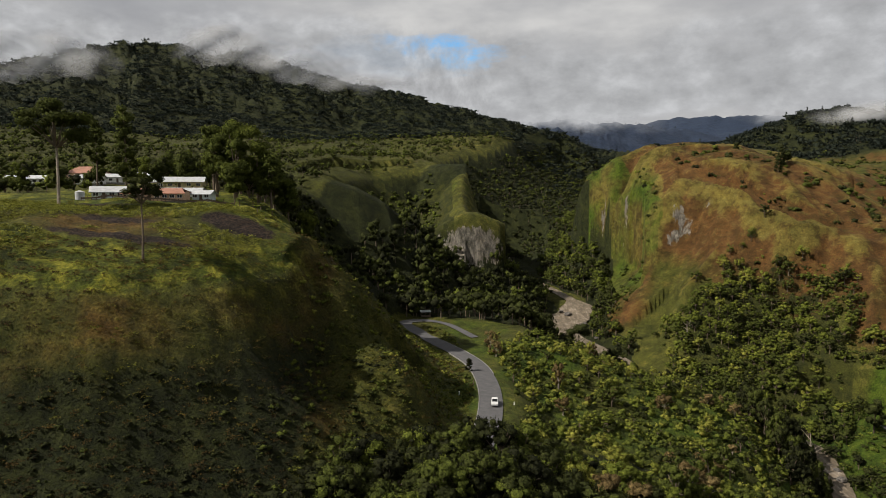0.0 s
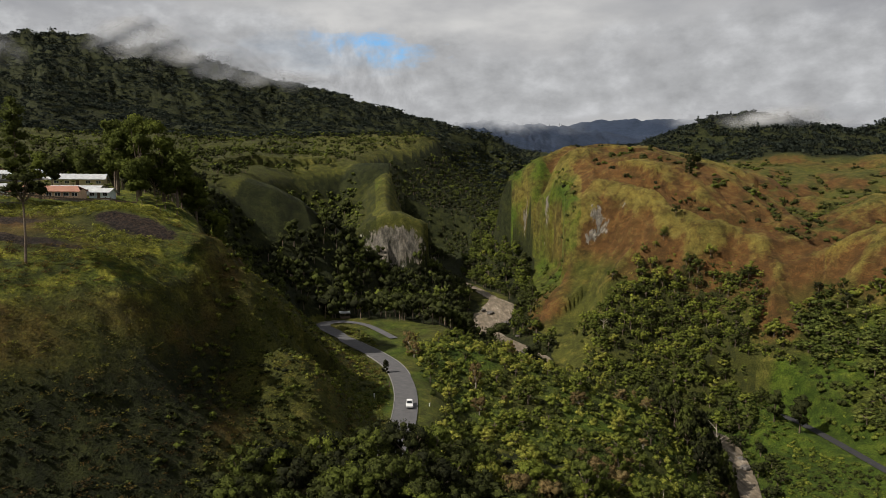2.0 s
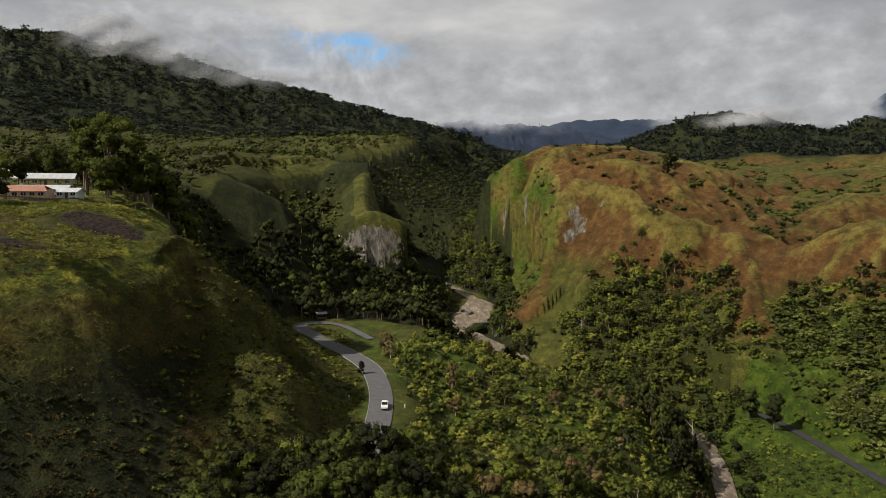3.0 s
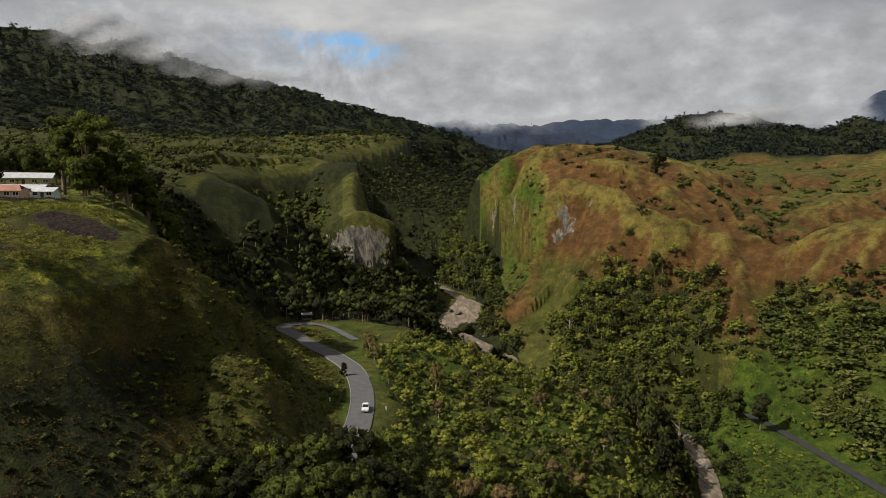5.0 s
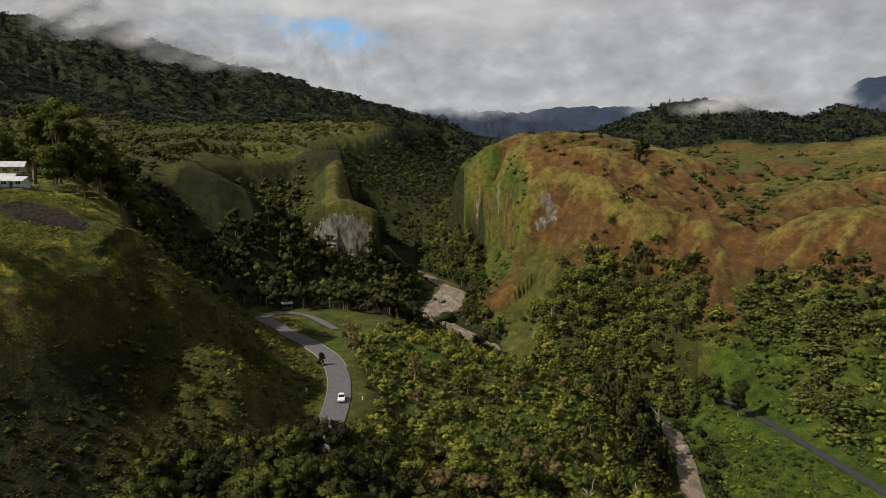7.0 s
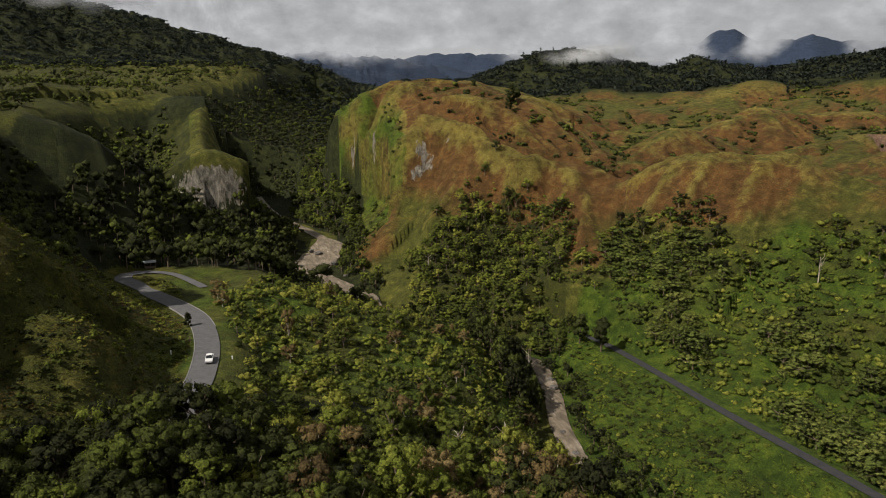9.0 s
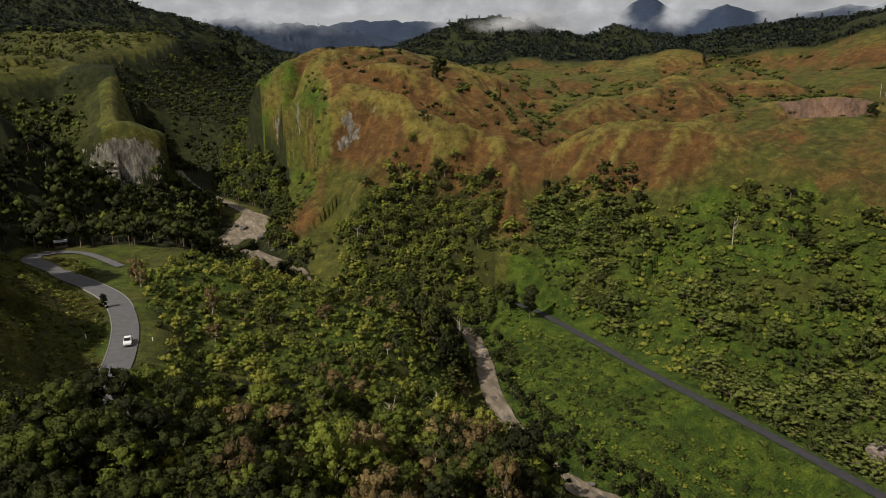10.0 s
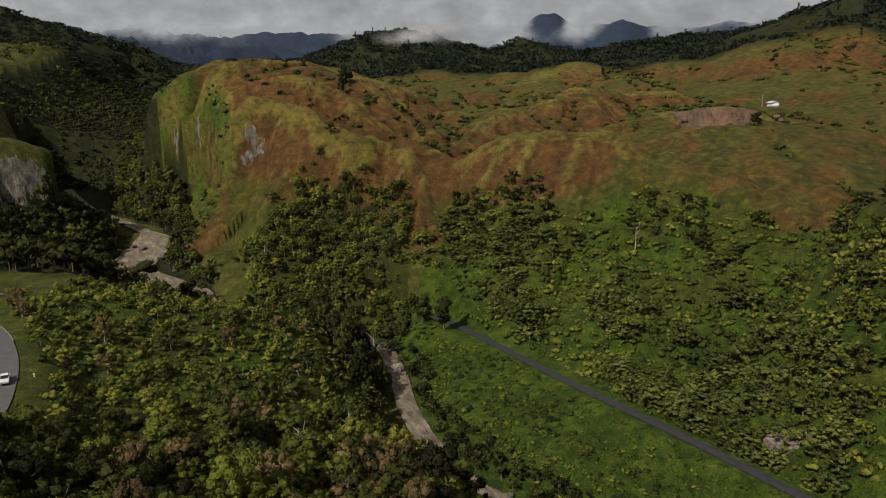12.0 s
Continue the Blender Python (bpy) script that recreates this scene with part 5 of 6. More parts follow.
def cloud_bank():
    """The bank of cloud that lies on the far ranges."""
    az = np.radians(np.linspace(-40, 88, 150))
    up = np.linspace(0, 1, 24)
    A, U = np.meshgrid(az, up)
    rad = np.interp(np.degrees(A), [-40, -4, 4, 88], [2750, 2500, 1950, 1750]) + 60 * np.sin(A * 9) - 150 * U
    foot = np.interp(np.degrees(A), [-40, -6, 2, 8, 14, 22, 30, 45, 60, 88], [430, 380, 225, 222, 228, 222, 205, 215, 220, 240])
    X, Y, Z = 10 + rad * np.sin(A), rad * np.cos(A), foot + U * 330
    body = np.clip(np.minimum(U / 0.22, (1 - U) / 0.55), 0, 1)
    deg = np.degrees(A)
    torn = np.exp(-((deg - 41.7) / 1.7) ** 2 - ((U - 0.24) / 0.12) ** 2) + np.exp(-((deg - 47.6) / 2.0) ** 2 - ((U - 0.15) / 0.11) ** 2) + 0.6 * np.exp(-((deg - 54) / 2.5) ** 2 - ((U - 0.12) / 0.09) ** 2) + 0.8 * np.exp(-((deg - 19) / 5) ** 2 - ((U - 0.12) / 0.12) ** 2)
    body = body * (1 - np.clip(1.2 * torn, 0, 1))
    n = len(az)
    idx = np.arange(A.size).reshape(A.shape)
    f = np.stack([idx[:-1, :-1], idx[:-1, 1:], idx[1:, 1:], idx[1:, :-1]], -1).reshape(-1, 4)
    ob = new("cloud_backdrop", mesh_from("cloud_backdrop", np.stack([X, Y, Z], -1).reshape(-1, 3), f, CLOUD, True, {"body": body}))
    ob.visible_shadow = False
    return tagged(ob, "grey cloud bank lying on the far ranges", "cloud", kind="structure")


cloud_bank()


def mist_patch(x, y, z, wide, high, seed):
    """A torn wisp: three bulging layers, one behind the other."""
    co, body, faces = [], [], []
    u, w = np.meshgrid(np.linspace(-1, 1, 22), np.linspace(-1, 1, 12))
    out = Vector((x - 10, y, 0)).normalized()
    side = Vector((out.y, -out.x, 0))
    for k in range(3):
        bulge = (1 - u * u) * (1 - w * w) * high * 0.5
        off = (k - 1) * high * 0.25 - bulge
        px = x + side.x * u * wide / 2 + out.x * off
        py = y + side.y * u * wide / 2 + out.y * off
        pz = z + w * high / 2 + 0.12 * high * np.sin(u * 3 + seed + k) - 0.25 * u * high * (0.5 if wide > 300 else 0)
        base = k * u.size
        co.append(np.stack([px, py, pz], -1).reshape(-1, 3))
        body.append(np.clip(1.15 - np.sqrt(u * u + w * w), 0, 1).ravel() * 0.8)
        idx = base + np.arange(u.size).reshape(u.shape)
        faces.append(np.stack([idx[:-1, :-1], idx[:-1, 1:], idx[1:, 1:], idx[1:, :-1]], -1).reshape(-1, 4))
    ob = new("mist_patch", mesh_from("mist_patch", np.concatenate(co), np.concatenate(faces), MIST, True, {"body": np.concatenate(body)}))
    ob.visible_shadow = False
    return tagged(ob, "torn white wisp of mist on the mountain", "mist", group="wisps of mist", kind="stuff")


for k, (x, y, z, wide, high) in enumerate(((-705, 1290, 320, 190, 130), (-830, 1310, 310, 170, 140), (-770, 1270, 275, 150, 70), (-500, 1500, 392, 190, 110), (-400, 1450, 350, 230, 110),
                                          (-290, 1440, 322, 240, 100), (-140, 1450, 300, 190, 60), (500, 800, 166, 150, 40), (640, 860, 168, 130, 40))):
    mist_patch(x, y, z, wide, high, k * 1.7)


# ---- things ----
def part(name, bm, mat, parent, label=""):
    me = bpy.data.meshes.new(name)
    bm.to_mesh(me)
    bm.free()
    me.materials.append(mat)
    ob = new(name, me)
    ob.parent = parent
    return tagged(ob, label) if label else ob


def quad_part(name, co, mat, parent, smooth=False, attrs=None):
    ob = new(name, mesh_from(name, co, np.arange(len(co)).reshape(-1, 4), mat, smooth, attrs))
    ob.parent = parent
    return ob


def thing(name, label, category, m, group=""):
    ob = new(name)
    ob.empty_display_size = 0.5
    ob.matrix_world = m
    return tagged(ob, label, category, group)


def add_box(bm, x0, x1, y0, y1, z0, z1, bevel=0.0):
    r = bmesh.ops.create_cube(bm, size=1.0, matrix=Matrix.Translation(((x0 + x1) / 2, (y0 + y1) / 2, (z0 + z1) / 2)) @ Matrix.Diagonal((x1 - x0, y1 - y0, z1 - z0, 1)))
    if bevel:
        edges = {e for v in r["verts"] for e in v.link_edges}
        bmesh.ops.bevel(bm, geom=list(edges), offset=bevel, segments=2, affect="EDGES")
    return r["verts"]


def height(x, y):
    return float(surface(np.array([float(x)]), np.array([float(y)]))[0])


PEACH = plain("peach_paint", (0.42, 0.27, 0.18), (0.60, 0.42, 0.30), 0.8, 0.8, 0.1)
PALE_BLUE = plain("pale_blue_paint", (0.42, 0.50, 0.52), (0.60, 0.68, 0.70), 0.8, 0.8, 0.1)
CREAM = plain("cream_paint", (0.50, 0.42, 0.24), (0.66, 0.57, 0.36), 0.8, 0.8, 0.1)
WHITE_PAINT = plain("white_paint", (0.62, 0.62, 0.60), (0.80, 0.80, 0.78), 0.7, 0.8, 0.1)
ZINC = plain("zinc_roof", (0.24, 0.25, 0.26), (0.40, 0.41, 0.42), 0.75, 0.9, 0.15)
RUSTY_ROOF = plain("rusty_red_roof", (0.17, 0.075, 0.045), (0.30, 0.14, 0.09), 0.7, 0.8, 0.2)
GLASS_DARK = plain("window_glass", (0.015, 0.018, 0.02), (0.03, 0.034, 0.038), 0.12, 0.5, 0.0)
CONCRETE = plain("concrete", (0.09, 0.086, 0.08), (0.22, 0.21, 0.20), 0.85, 1.2, 0.2)
WOOD_DARK = plain("weathered_wood", (0.05, 0.035, 0.025), (0.14, 0.10, 0.07), 0.9, 3.0, 0.3)
STONE = plain("pale_rock", (0.055, 0.043, 0.035), (0.22, 0.175, 0.145), 0.9, 0.5, 1.0)
DARK_STONE = plain("wet_boulder", (0.03, 0.027, 0.024), (0.12, 0.105, 0.09), 0.6, 0.8, 0.6)
RUBBER = plain("tyre_rubber", (0.012, 0.012, 0.012), (0.03, 0.03, 0.03), 0.8, 4, 0.1)
CAR_WHITE = plain("white_car_paint", (0.48, 0.48, 0.48), (0.56, 0.56, 0.56), 0.25, 0.5, 0.0)
LAMP_GLASS = plain("lamp_glass", (0.5, 0.5, 0.5), (0.7, 0.7, 0.7), 0.1, 0.5, 0.0)
TAIL_RED = plain("tail_lamp", (0.3, 0.02, 0.02), (0.4, 0.03, 0.03), 0.2, 0.5, 0.0)
STEEL = plain("galvanised_steel", (0.40, 0.41, 0.42), (0.58, 0.58, 0.58), 0.45, 2, 0.05, 0.7)


def house(label, x, y, turn, length, depth, wall_h, roof_h, wall, roof, windows, hip=0.0, group="village houses", lift=0.0):
    """A low house along its own x: walls, roof with eaves, door, windows, plinth."""
    z = min(height(x + a * math.cos(radians(turn)), y + a * math.sin(radians(turn))) for a in (-length / 2, 0, length / 2)) + lift
    h = thing("house", label, "house", pose(x, y, z, 0, 0, turn), group)
    L, D = length / 2, depth / 2
    bm = bmesh.new()
    add_box(bm, -L - 0.1, L + 0.1, -D - 0.1, D + 0.1, -1.6, 0.3)
    part("plinth", bm, CONCRETE, h)
    bm = bmesh.new()
    vs = [bm.verts.new(c) for c in ((-L, -D, 0.3), (L, -D, 0.3), (L, D, 0.3), (-L, D, 0.3), (-L, -D, wall_h), (L, -D, wall_h), (L, D, wall_h), (-L, D, wall_h), (-L, 0, wall_h + roof_h * (1 - hip)), (L, 0, wall_h + roof_h * (1 - hip)))]
    for f in ((0, 1, 5, 4), (2, 3, 7, 6), (1, 2, 6, 9, 5), (3, 0, 4, 8, 7), (3, 2, 1, 0)):
        bm.faces.new([vs[i] for i in f])
    part("wall", bm, wall, h)
    # two roof slabs with thickness and ribs
    bm = bmesh.new()
    E, T, inset = 0.7, 0.14, hip * D
    run = D + E
    drop = roof_h * E / D
    n = max(6, int(length / 0.9))
    for s in (-1, 1):
        rows = []
        for i in range(n + 1):
            px = -L - E + (length + 2 * E) * i / n
            rx = max(-L - E + inset, min(L + E - inset, px))
            up = 0.05 if i % 2 else 0.0
            rows.append([bm.verts.new((rx, 0, wall_h + roof_h + 0.12 + up)), bm.verts.new((px, s * run, wall_h - drop + 0.12 + up)),
                         bm.verts.new((px, s * run, wall_h - drop - T + 0.12)), bm.verts.new((rx, 0, wall_h + roof_h - T + 0.12))])
        for a, b in zip(rows[:-1], rows[1:]):
            for k in range(3):
                bm.faces.new((a[k], a[k + 1], b[k + 1], b[k]))
        for e in (rows[0], rows[-1]):
            bm.faces.new(e)
    bmesh.ops.recalc_face_normals(bm, faces=bm.faces)
    part("roof", bm, roof, h)
    step = length / (windows + 1)
    for i in range(windows + 1):
        cx = -L + step * (i + 0.5)
        if i == windows // 2:
            bm = bmesh.new()
            add_box(bm, cx - 0.45, cx + 0.45, -D - 0.06, -D + 0.05, 0.3, 2.3, 0.015)
            part("door", bm, WOOD_DARK, h)
            continue
        for s in (-1, 1):
            bm = bmesh.new()
            add_box(bm, cx - 0.75, cx + 0.75, s * D - 0.07, s * D + 0.07, 1.15, 2.2, 0.02)
            w = part("window", bm, WHITE_PAINT if wall is not WHITE_PAINT else WOOD_DARK, h)
            for k in (-1, 1):
                bm = bmesh.new()
                add_box(bm, cx + k * 0.35 - 0.3, cx + k * 0.35 + 0.3, s * D - 0.085, s * D + 0.085, 1.23, 2.12)
                part("pane", bm, GLASS_DARK, w)
    return h


house("long peach-walled house with a rusty red roof", -86, 203, 4, 17.5, 6.5, 2.6, 1.3, PEACH, RUSTY_ROOF, 7, 0.6)
house("pale blue house with a light zinc gable roof", -99.5, 201, 22, 8.6, 5.5, 2.5, 1.4, PALE_BLUE, ZINC, 3)
house("long low house with a grey zinc roof", -83, 214, 4, 13, 5, 2.2, 0.9, WHITE_PAINT, ZINC, 5)
house("small white house with a zinc roof", -74, 209, -6, 5.6, 4.4, 2.4, 0.9, PALE_BLUE, ZINC, 2)
house("cream house with a white zinc gable roof", -96, 248, 12, 16, 8, 2.8, 1.6, CREAM, ZINC, 4, 0.0, "village houses", 0.4)
house("white house with a zinc roof among trees", -166, 318, 8, 12, 7, 3, 1.4, WHITE_PAINT, ZINC, 3, 0.0, "village houses", 0.6)
house("long white house with a pale roof among trees", -158, 330, 14, 15, 7, 3, 1.4, WHITE_PAINT, ZINC, 4, 0.0, "village houses", 0.6)
house("white house with a zinc roof behind tall trees", -146, 336, -8, 12, 7, 3, 1.4, WHITE_PAINT, ZINC, 3, 0.0, "village houses", 0.6)
house("broad house with a rusty red hipped roof", -176, 336, 5, 17, 11, 3.4, 3.0, PEACH, RUSTY_ROOF, 3, 0.9, "village houses", 1.5)
house("long white shed with a pale zinc roof", -184, 300, 3, 17, 6, 2.8, 1.2, WHITE_PAINT, ZINC, 5, 0.0, "village houses", 0.5)
house("lone white house on the far grassy upland", 496, 300, 60, 7.5, 5, 2.4, 1.2, WHITE_PAINT, ZINC, 2, 0.0, "upland houses", 0.8)
house("small thatched hut on the far grassy upland", 441, 262, 60, 6, 4, 1.8, 1.4, WOOD_DARK, WOOD_DARK, 1, 0.0, "upland houses", 0.3)


def water_tank(x, y):
    t = thing("water_tank", "round pale water tank beside a house", "tank", pose(x, y, height(x, y)))
    bm = bmesh.new()
    bmesh.ops.create_cone(bm, segments=20, radius1=1.3, radius2=1.3, depth=2.6, cap_ends=True, matrix=Matrix.Translation((0, 0, 1.2)))
    part("drum", bm, ZINC, t)
    bm = bmesh.new()
    bmesh.ops.create_cone(bm, segments=20, radius1=1.36, radius2=0.25, depth=0.4, cap_ends=True, matrix=Matrix.Translation((0, 0, 2.7)))
    part("lid", bm, ZINC, t)


water_tank(-106.5, 198)


def paling_fence():
    """The low dark fence in front of the houses."""
    f = thing("fence", "low dark wooden fence in front of the houses", "fence", pose(0, 0, 0))
    rng = random.Random(4)
    pts = [(-104, 194), (-96, 196), (-84, 198.5), (-72, 202), (-64, 207)]
    line = resample([(a, b, 0) for a, b in pts], 1.1)
    for p in line:
        z = height(p.x, p.y)
        bm = bmesh.new()
        hh = rng.uniform(1.0, 1.3)
        add_box(bm, -0.09, 0.09, -0.06, 0.06, -0.3, hh, 0.015)
        bmesh.ops.transform(bm, matrix=Matrix.Translation((p.x, p.y, z)) @ Euler((rng.uniform(-0.06, 0.06), rng.uniform(-0.06, 0.06), 0)).to_matrix().to_4x4(), verts=bm.verts)
        part("post", bm, WOOD_DARK, f)
    for a, b in zip(line[:-1], line[1:]):
        bm = bmesh.new()
        za, zb = height(a.x, a.y), height(b.x, b.y)
        d = Vector((b.x - a.x, b.y - a.y, zb - za))
        add_box(bm, 0, d.length, -0.03, 0.03, 0.5, 0.95)
        bmesh.ops.transform(bm, matrix=Matrix.Translation((a.x, a.y, za)) @ d.to_track_quat("X", "Z").to_matrix().to_4x4(), verts=bm.verts)
        part("board", bm, WOOD_DARK, f)


paling_fence()


def tree_thing(name, label, x, y, trunk, crown, mat=LEAVES, bark=BARK, tint=0.35, turn=0.0, group="", sink=0.3):
    t = thing(name, label, "tree", pose(x, y, height(x, y) - sink, 0, 0, turn), group)
    if bark is PALE_BARK and len(crown):
        quad_part("bough", trunk[64:], BARK, t, True)
        trunk = trunk[:64]
    quad_part("trunk", trunk, bark, t, True)
    if len(crown):
        quad_part("crown", crown, mat, t, False, {"tint": np.full(len(crown), tint)})
    return t


def tall_umbrella(h, r, seed, bare=0.5, leaves=1500, size=0.75):
    """A tall tree: bare trunk, forked limbs, a wide layered crown."""
    rng = np.random.default_rng(seed)
    limbs = [rod((0, 0, 0), (0.2, 0, h * bare * 0.5), 0.028 * h * 0.5, 0.022 * h * 0.5, 8), rod((0.2, 0, h * bare * 0.5), (0, 0.2, h * bare), 0.022 * h * 0.5, 0.016 * h * 0.5, 8)]
    blobs = []
    for i in range(15):
        a = i * 2.4 + rng.uniform(-0.3, 0.3)
        rr = r * math.sqrt(rng.uniform(0.05, 0.85))
        p = (rr * math.cos(a), rr * math.sin(a), h * rng.uniform(bare + 0.1, 0.95) - 0.1 * h * (rr / r) ** 2)
        k = rng.uniform(0.28, 0.42) * r
        blobs.append((*p, k, k, k * 0.6))
        mid = (p[0] * 0.4, p[1] * 0.4, h * bare + (p[2] - h * bare) * 0.45)
        limbs += [rod((0, 0.2, h * bare), mid, 0.007 * h, 0.005 * h), rod(mid, p, 0.005 * h, 0.002 * h)]
    return np.concatenate(limbs), leaf_cloud(rng, blobs, leaves, size)


def tall_slim(h, r, seed, bare=0.3, leaves=1100, size=0.7):
    rng = np.random.default_rng(seed)
    limbs = [rod((0, 0, 0), (0.15, 0.1, h * 0.5), 0.013 * h, 0.009 * h, 7), rod((0.15, 0.1, h * 0.5), (0, 0, h * 0.97), 0.009 * h, 0.002 * h, 6)]
    blobs = []
    for i in range(16):
        a, k = i * 2.4 + rng.uniform(-0.3, 0.3), i / 15
        z = h * (bare + (0.96 - bare) * k)
        rr = r * rng.uniform(0.35, 0.8) * (1.05 - 0.6 * k)
        p = (rr * math.cos(a), rr * math.sin(a), z)
        s = r * rng.uniform(0.3, 0.5)
        blobs.append((*p, s, s, s * 0.8))
        limbs.append(rod((0, 0, z - 0.08 * h), p, 0.004 * h, 0.0015 * h, 4))
    return np.concatenate(limbs), leaf_cloud(rng, blobs, leaves, size)


def leafy(h, r, seed, leaves=1300, size=0.8):
    rng = np.random.default_rng(seed)
    limbs, blobs = [rod((0, 0, 0), (0.1, 0, h * 0.45), 0.022 * h, 0.014 * h, 7)], []
    for i in range(14):
        a = i * 2.4 + rng.uniform(-0.3, 0.3)
        k = rng.uniform(0.3, 0.92)
        rr = r * rng.uniform(0.15, 0.75) * (1.15 - 0.6 * k)
        p = (rr * math.cos(a), rr * math.sin(a), h * k)
        s = r * rng.uniform(0.3, 0.48)
        blobs.append((*p, s, s, s * 0.85))
        limbs.append(rod((0.05, 0, h * min(0.4, k * 0.6)), p, 0.008 * h, 0.002 * h, 4))
    return np.concatenate(limbs), leaf_cloud(rng, blobs, leaves, size)


def dead_wood(h, seed, forks=7):
    rng = np.random.default_rng(seed)
    limbs = [rod((0, 0, 0), (0.1, 0.05, h * 0.55), 0.026 * h, 0.018 * h, 7), rod((0.1, 0.05, h * 0.55), (-0.1, 0, h), 0.018 * h, 0.004 * h, 6)]
    for i in range(forks):
        a, z = rng.uniform(0, 6.28), h * rng.uniform(0.4, 0.85)
        l = h * rng.uniform(0.15, 0.35)
        m = (l * 0.5 * math.cos(a), l * 0.5 * math.sin(a), z + l * 0.35)
        e = (l * math.cos(a + 0.3), l * math.sin(a + 0.3), z + l * rng.uniform(0.6, 1.0))
        limbs += [rod((0, 0, z), m, 0.010 * h, 0.007 * h, 5), rod(m, e, 0.007 * h, 0.002 * h, 4)]
    return np.concatenate(limbs), np.zeros((0, 3))


# the tall trees of the village plateau
tree_thing("tree", "tall umbrella-crowned tree with a pale bare trunk", -101.7, 178.5, *tall_umbrella(31, 7.6, 1, 0.5, 5200, 0.65), bark=PALE_BARK, tint=0.4)
tree_thing("tree", "thin lone tree with a bare trunk and small crown", -63.3, 141.3, *tall_umbrella(19.5, 3.6, 2, 0.62, 1500, 0.5), tint=0.25)
tree_thing("tree", "tall slim dark tree behind the houses", -104, 222, *tall_slim(29, 5, 3, 0.2, 2600), tint=0.42)
tree_thing("tree", "slim half-bare tree beside the houses", -115, 225, *tall_slim(23, 3.4, 4, 0.4, 1100), tint=0.4)
for k, (x, y, h, r) in enumerate(((-75, 224, 28, 6), (-68, 221, 25, 6.5), (-62, 227, 27, 6), (-71, 232, 30, 6), (-57, 224, 19, 5.5), (-53, 231, 17, 5), (-66, 214, 12, 4.5), (-48, 236, 14, 5), (-80, 236, 24, 4.5), (-60, 240, 20, 6))):
    tree_thing("tree", "broad dark green tree of the grove by the plateau edge", x, y, *leafy(h, r, 20 + k, 2600, 0.8), tint=0.5 + 0.05 * (k % 4), turn=40 * k, group="grove by the houses")
for k, (x, y, h, r) in enumerate(((-134, 236, 9, 4), (-128, 250, 10, 4.5), (-150, 240, 8, 4), (-160, 234, 9, 4), (-110, 250, 12, 4), (-98, 232, 9, 4), (-100, 262, 14, 5), (-84, 266, 16, 5), (-72, 262, 15, 5), (-112, 292, 15, 5), (-140, 352, 14, 5), (-190, 330, 12, 5), (-125, 306, 16, 5), (-95, 285, 14, 5), (-180, 240, 9, 4))):
    tree_thing("tree", "dark bushy tree between the village houses", x, y, *leafy(h, r, 50 + k, 1000, 0.8), tint=0.36 + 0.06 * (k % 5), turn=50 * k, group="village trees")


def banana(label, x, y, h, seed):
    """A banana plant: a soft stem with long arching leaves, each a part."""
    rng = np.random.default_rng(seed)
    t = thing("banana_plant", label, "plant", pose(x, y, height(x, y) - 0.1, 0, 0, seed * 47), "banana plants")
    quad_part("stem", rod((0, 0, 0), (0, 0, h * 0.55), 0.16, 0.11, 6), BARK, t, True)
    for i in range(8):
        a = i * 0.8 + rng.uniform(-0.2, 0.2)
        l = h * rng.uniform(0.45, 0.6)
        c, s = math.cos(a), math.sin(a)
        co = []
        for j in range(4):
            u0, u1 = j / 4, (j + 1) / 4
            ring = []
            for u in (u0, u1):
                rr, zz = l * u, h * 0.55 + l * (0.9 * u - 0.75 * u * u)
                w = 0.34 * math.sin(math.pi * (0.12 + 0.85 * u))
                ring.append(((rr * c - w * s, rr * s + w * c, zz), (rr * c + w * s, rr * s - w * c, zz)))
            co += [ring[0][0], ring[0][1], ring[1][1], ring[1][0]]
        quad_part("leaf", np.array(co), LEAVES, t, True, {"tint": np.full(len(co), 0.75)})
    return t


for k, (x, y) in enumerate(((-67, 206), (-63, 209), (-60, 213), (-57, 211), (-86, 232), (-92, 233), (-97, 236), (-81, 231), (-52, 205), (-110, 214), (-106, 212), (-54, 196), (-50, 190))):
    banana("green banana plant with arching leaves by the houses", x, y, 3.2 + 0.5 * (k % 3), k + 3)

# bare and half-dead trees
for label, x, y, h, seed in (("white dead trunk at the foot of the hill wood", 128, 348, 11, 5), ("bleached bare tree on the grassy hillside", 264, 220, 13, 6), ("pale bare tree above the river", 141, 251, 16, 8),
                             ("bleached bare tree on the bank below the road", 156, 113, 7, 9), ("pale bare tree in the low wood", 84, 152, 11, 11), ("pale bare tree in the low wood", 66, 138, 10, 12)):
    tree_thing("dead_tree", label, x, y, *dead_wood(h, seed), bark=PALE_BARK)
tr, cr = leafy(17, 8, 77, 900, 0.8)
dw, _ = dead_wood(15, 31, 11)
tree_thing("tree", "white-limbed tree with a dark crown over the river", 64, 312, dw, cr * (1, 1, 0.55, 1, 1, 1) + (0, 0, 8.5, 0, 0, 0), bark=PALE_BARK, tint=0.2)
tree_thing("tree", "dark tree on the river bank", 82, 318, *leafy(15, 6, 78, 700, 0.9), tint=0.14)
tree_thing("tree", "dark feathery tree at the head of the narrow road", 177, 252, *leafy(17, 5.5, 95, 700, 0.7), tint=0.18)
tree_thing("tree", "dark feathery tree at the head of the narrow road", 171, 260, *leafy(14, 5, 96, 600, 0.7), tint=0.22)
for k, (x, y, h) in enumerate(((86, 350, 9), (79, 357, 8), (94, 346, 9), (72, 349, 8))):
    tree_thing("tree", "dark bushy tree leaning over the river", x, y, *leafy(h, 4.5, 90 + k, 260, 0.7), tint=0.3, turn=70 * k)
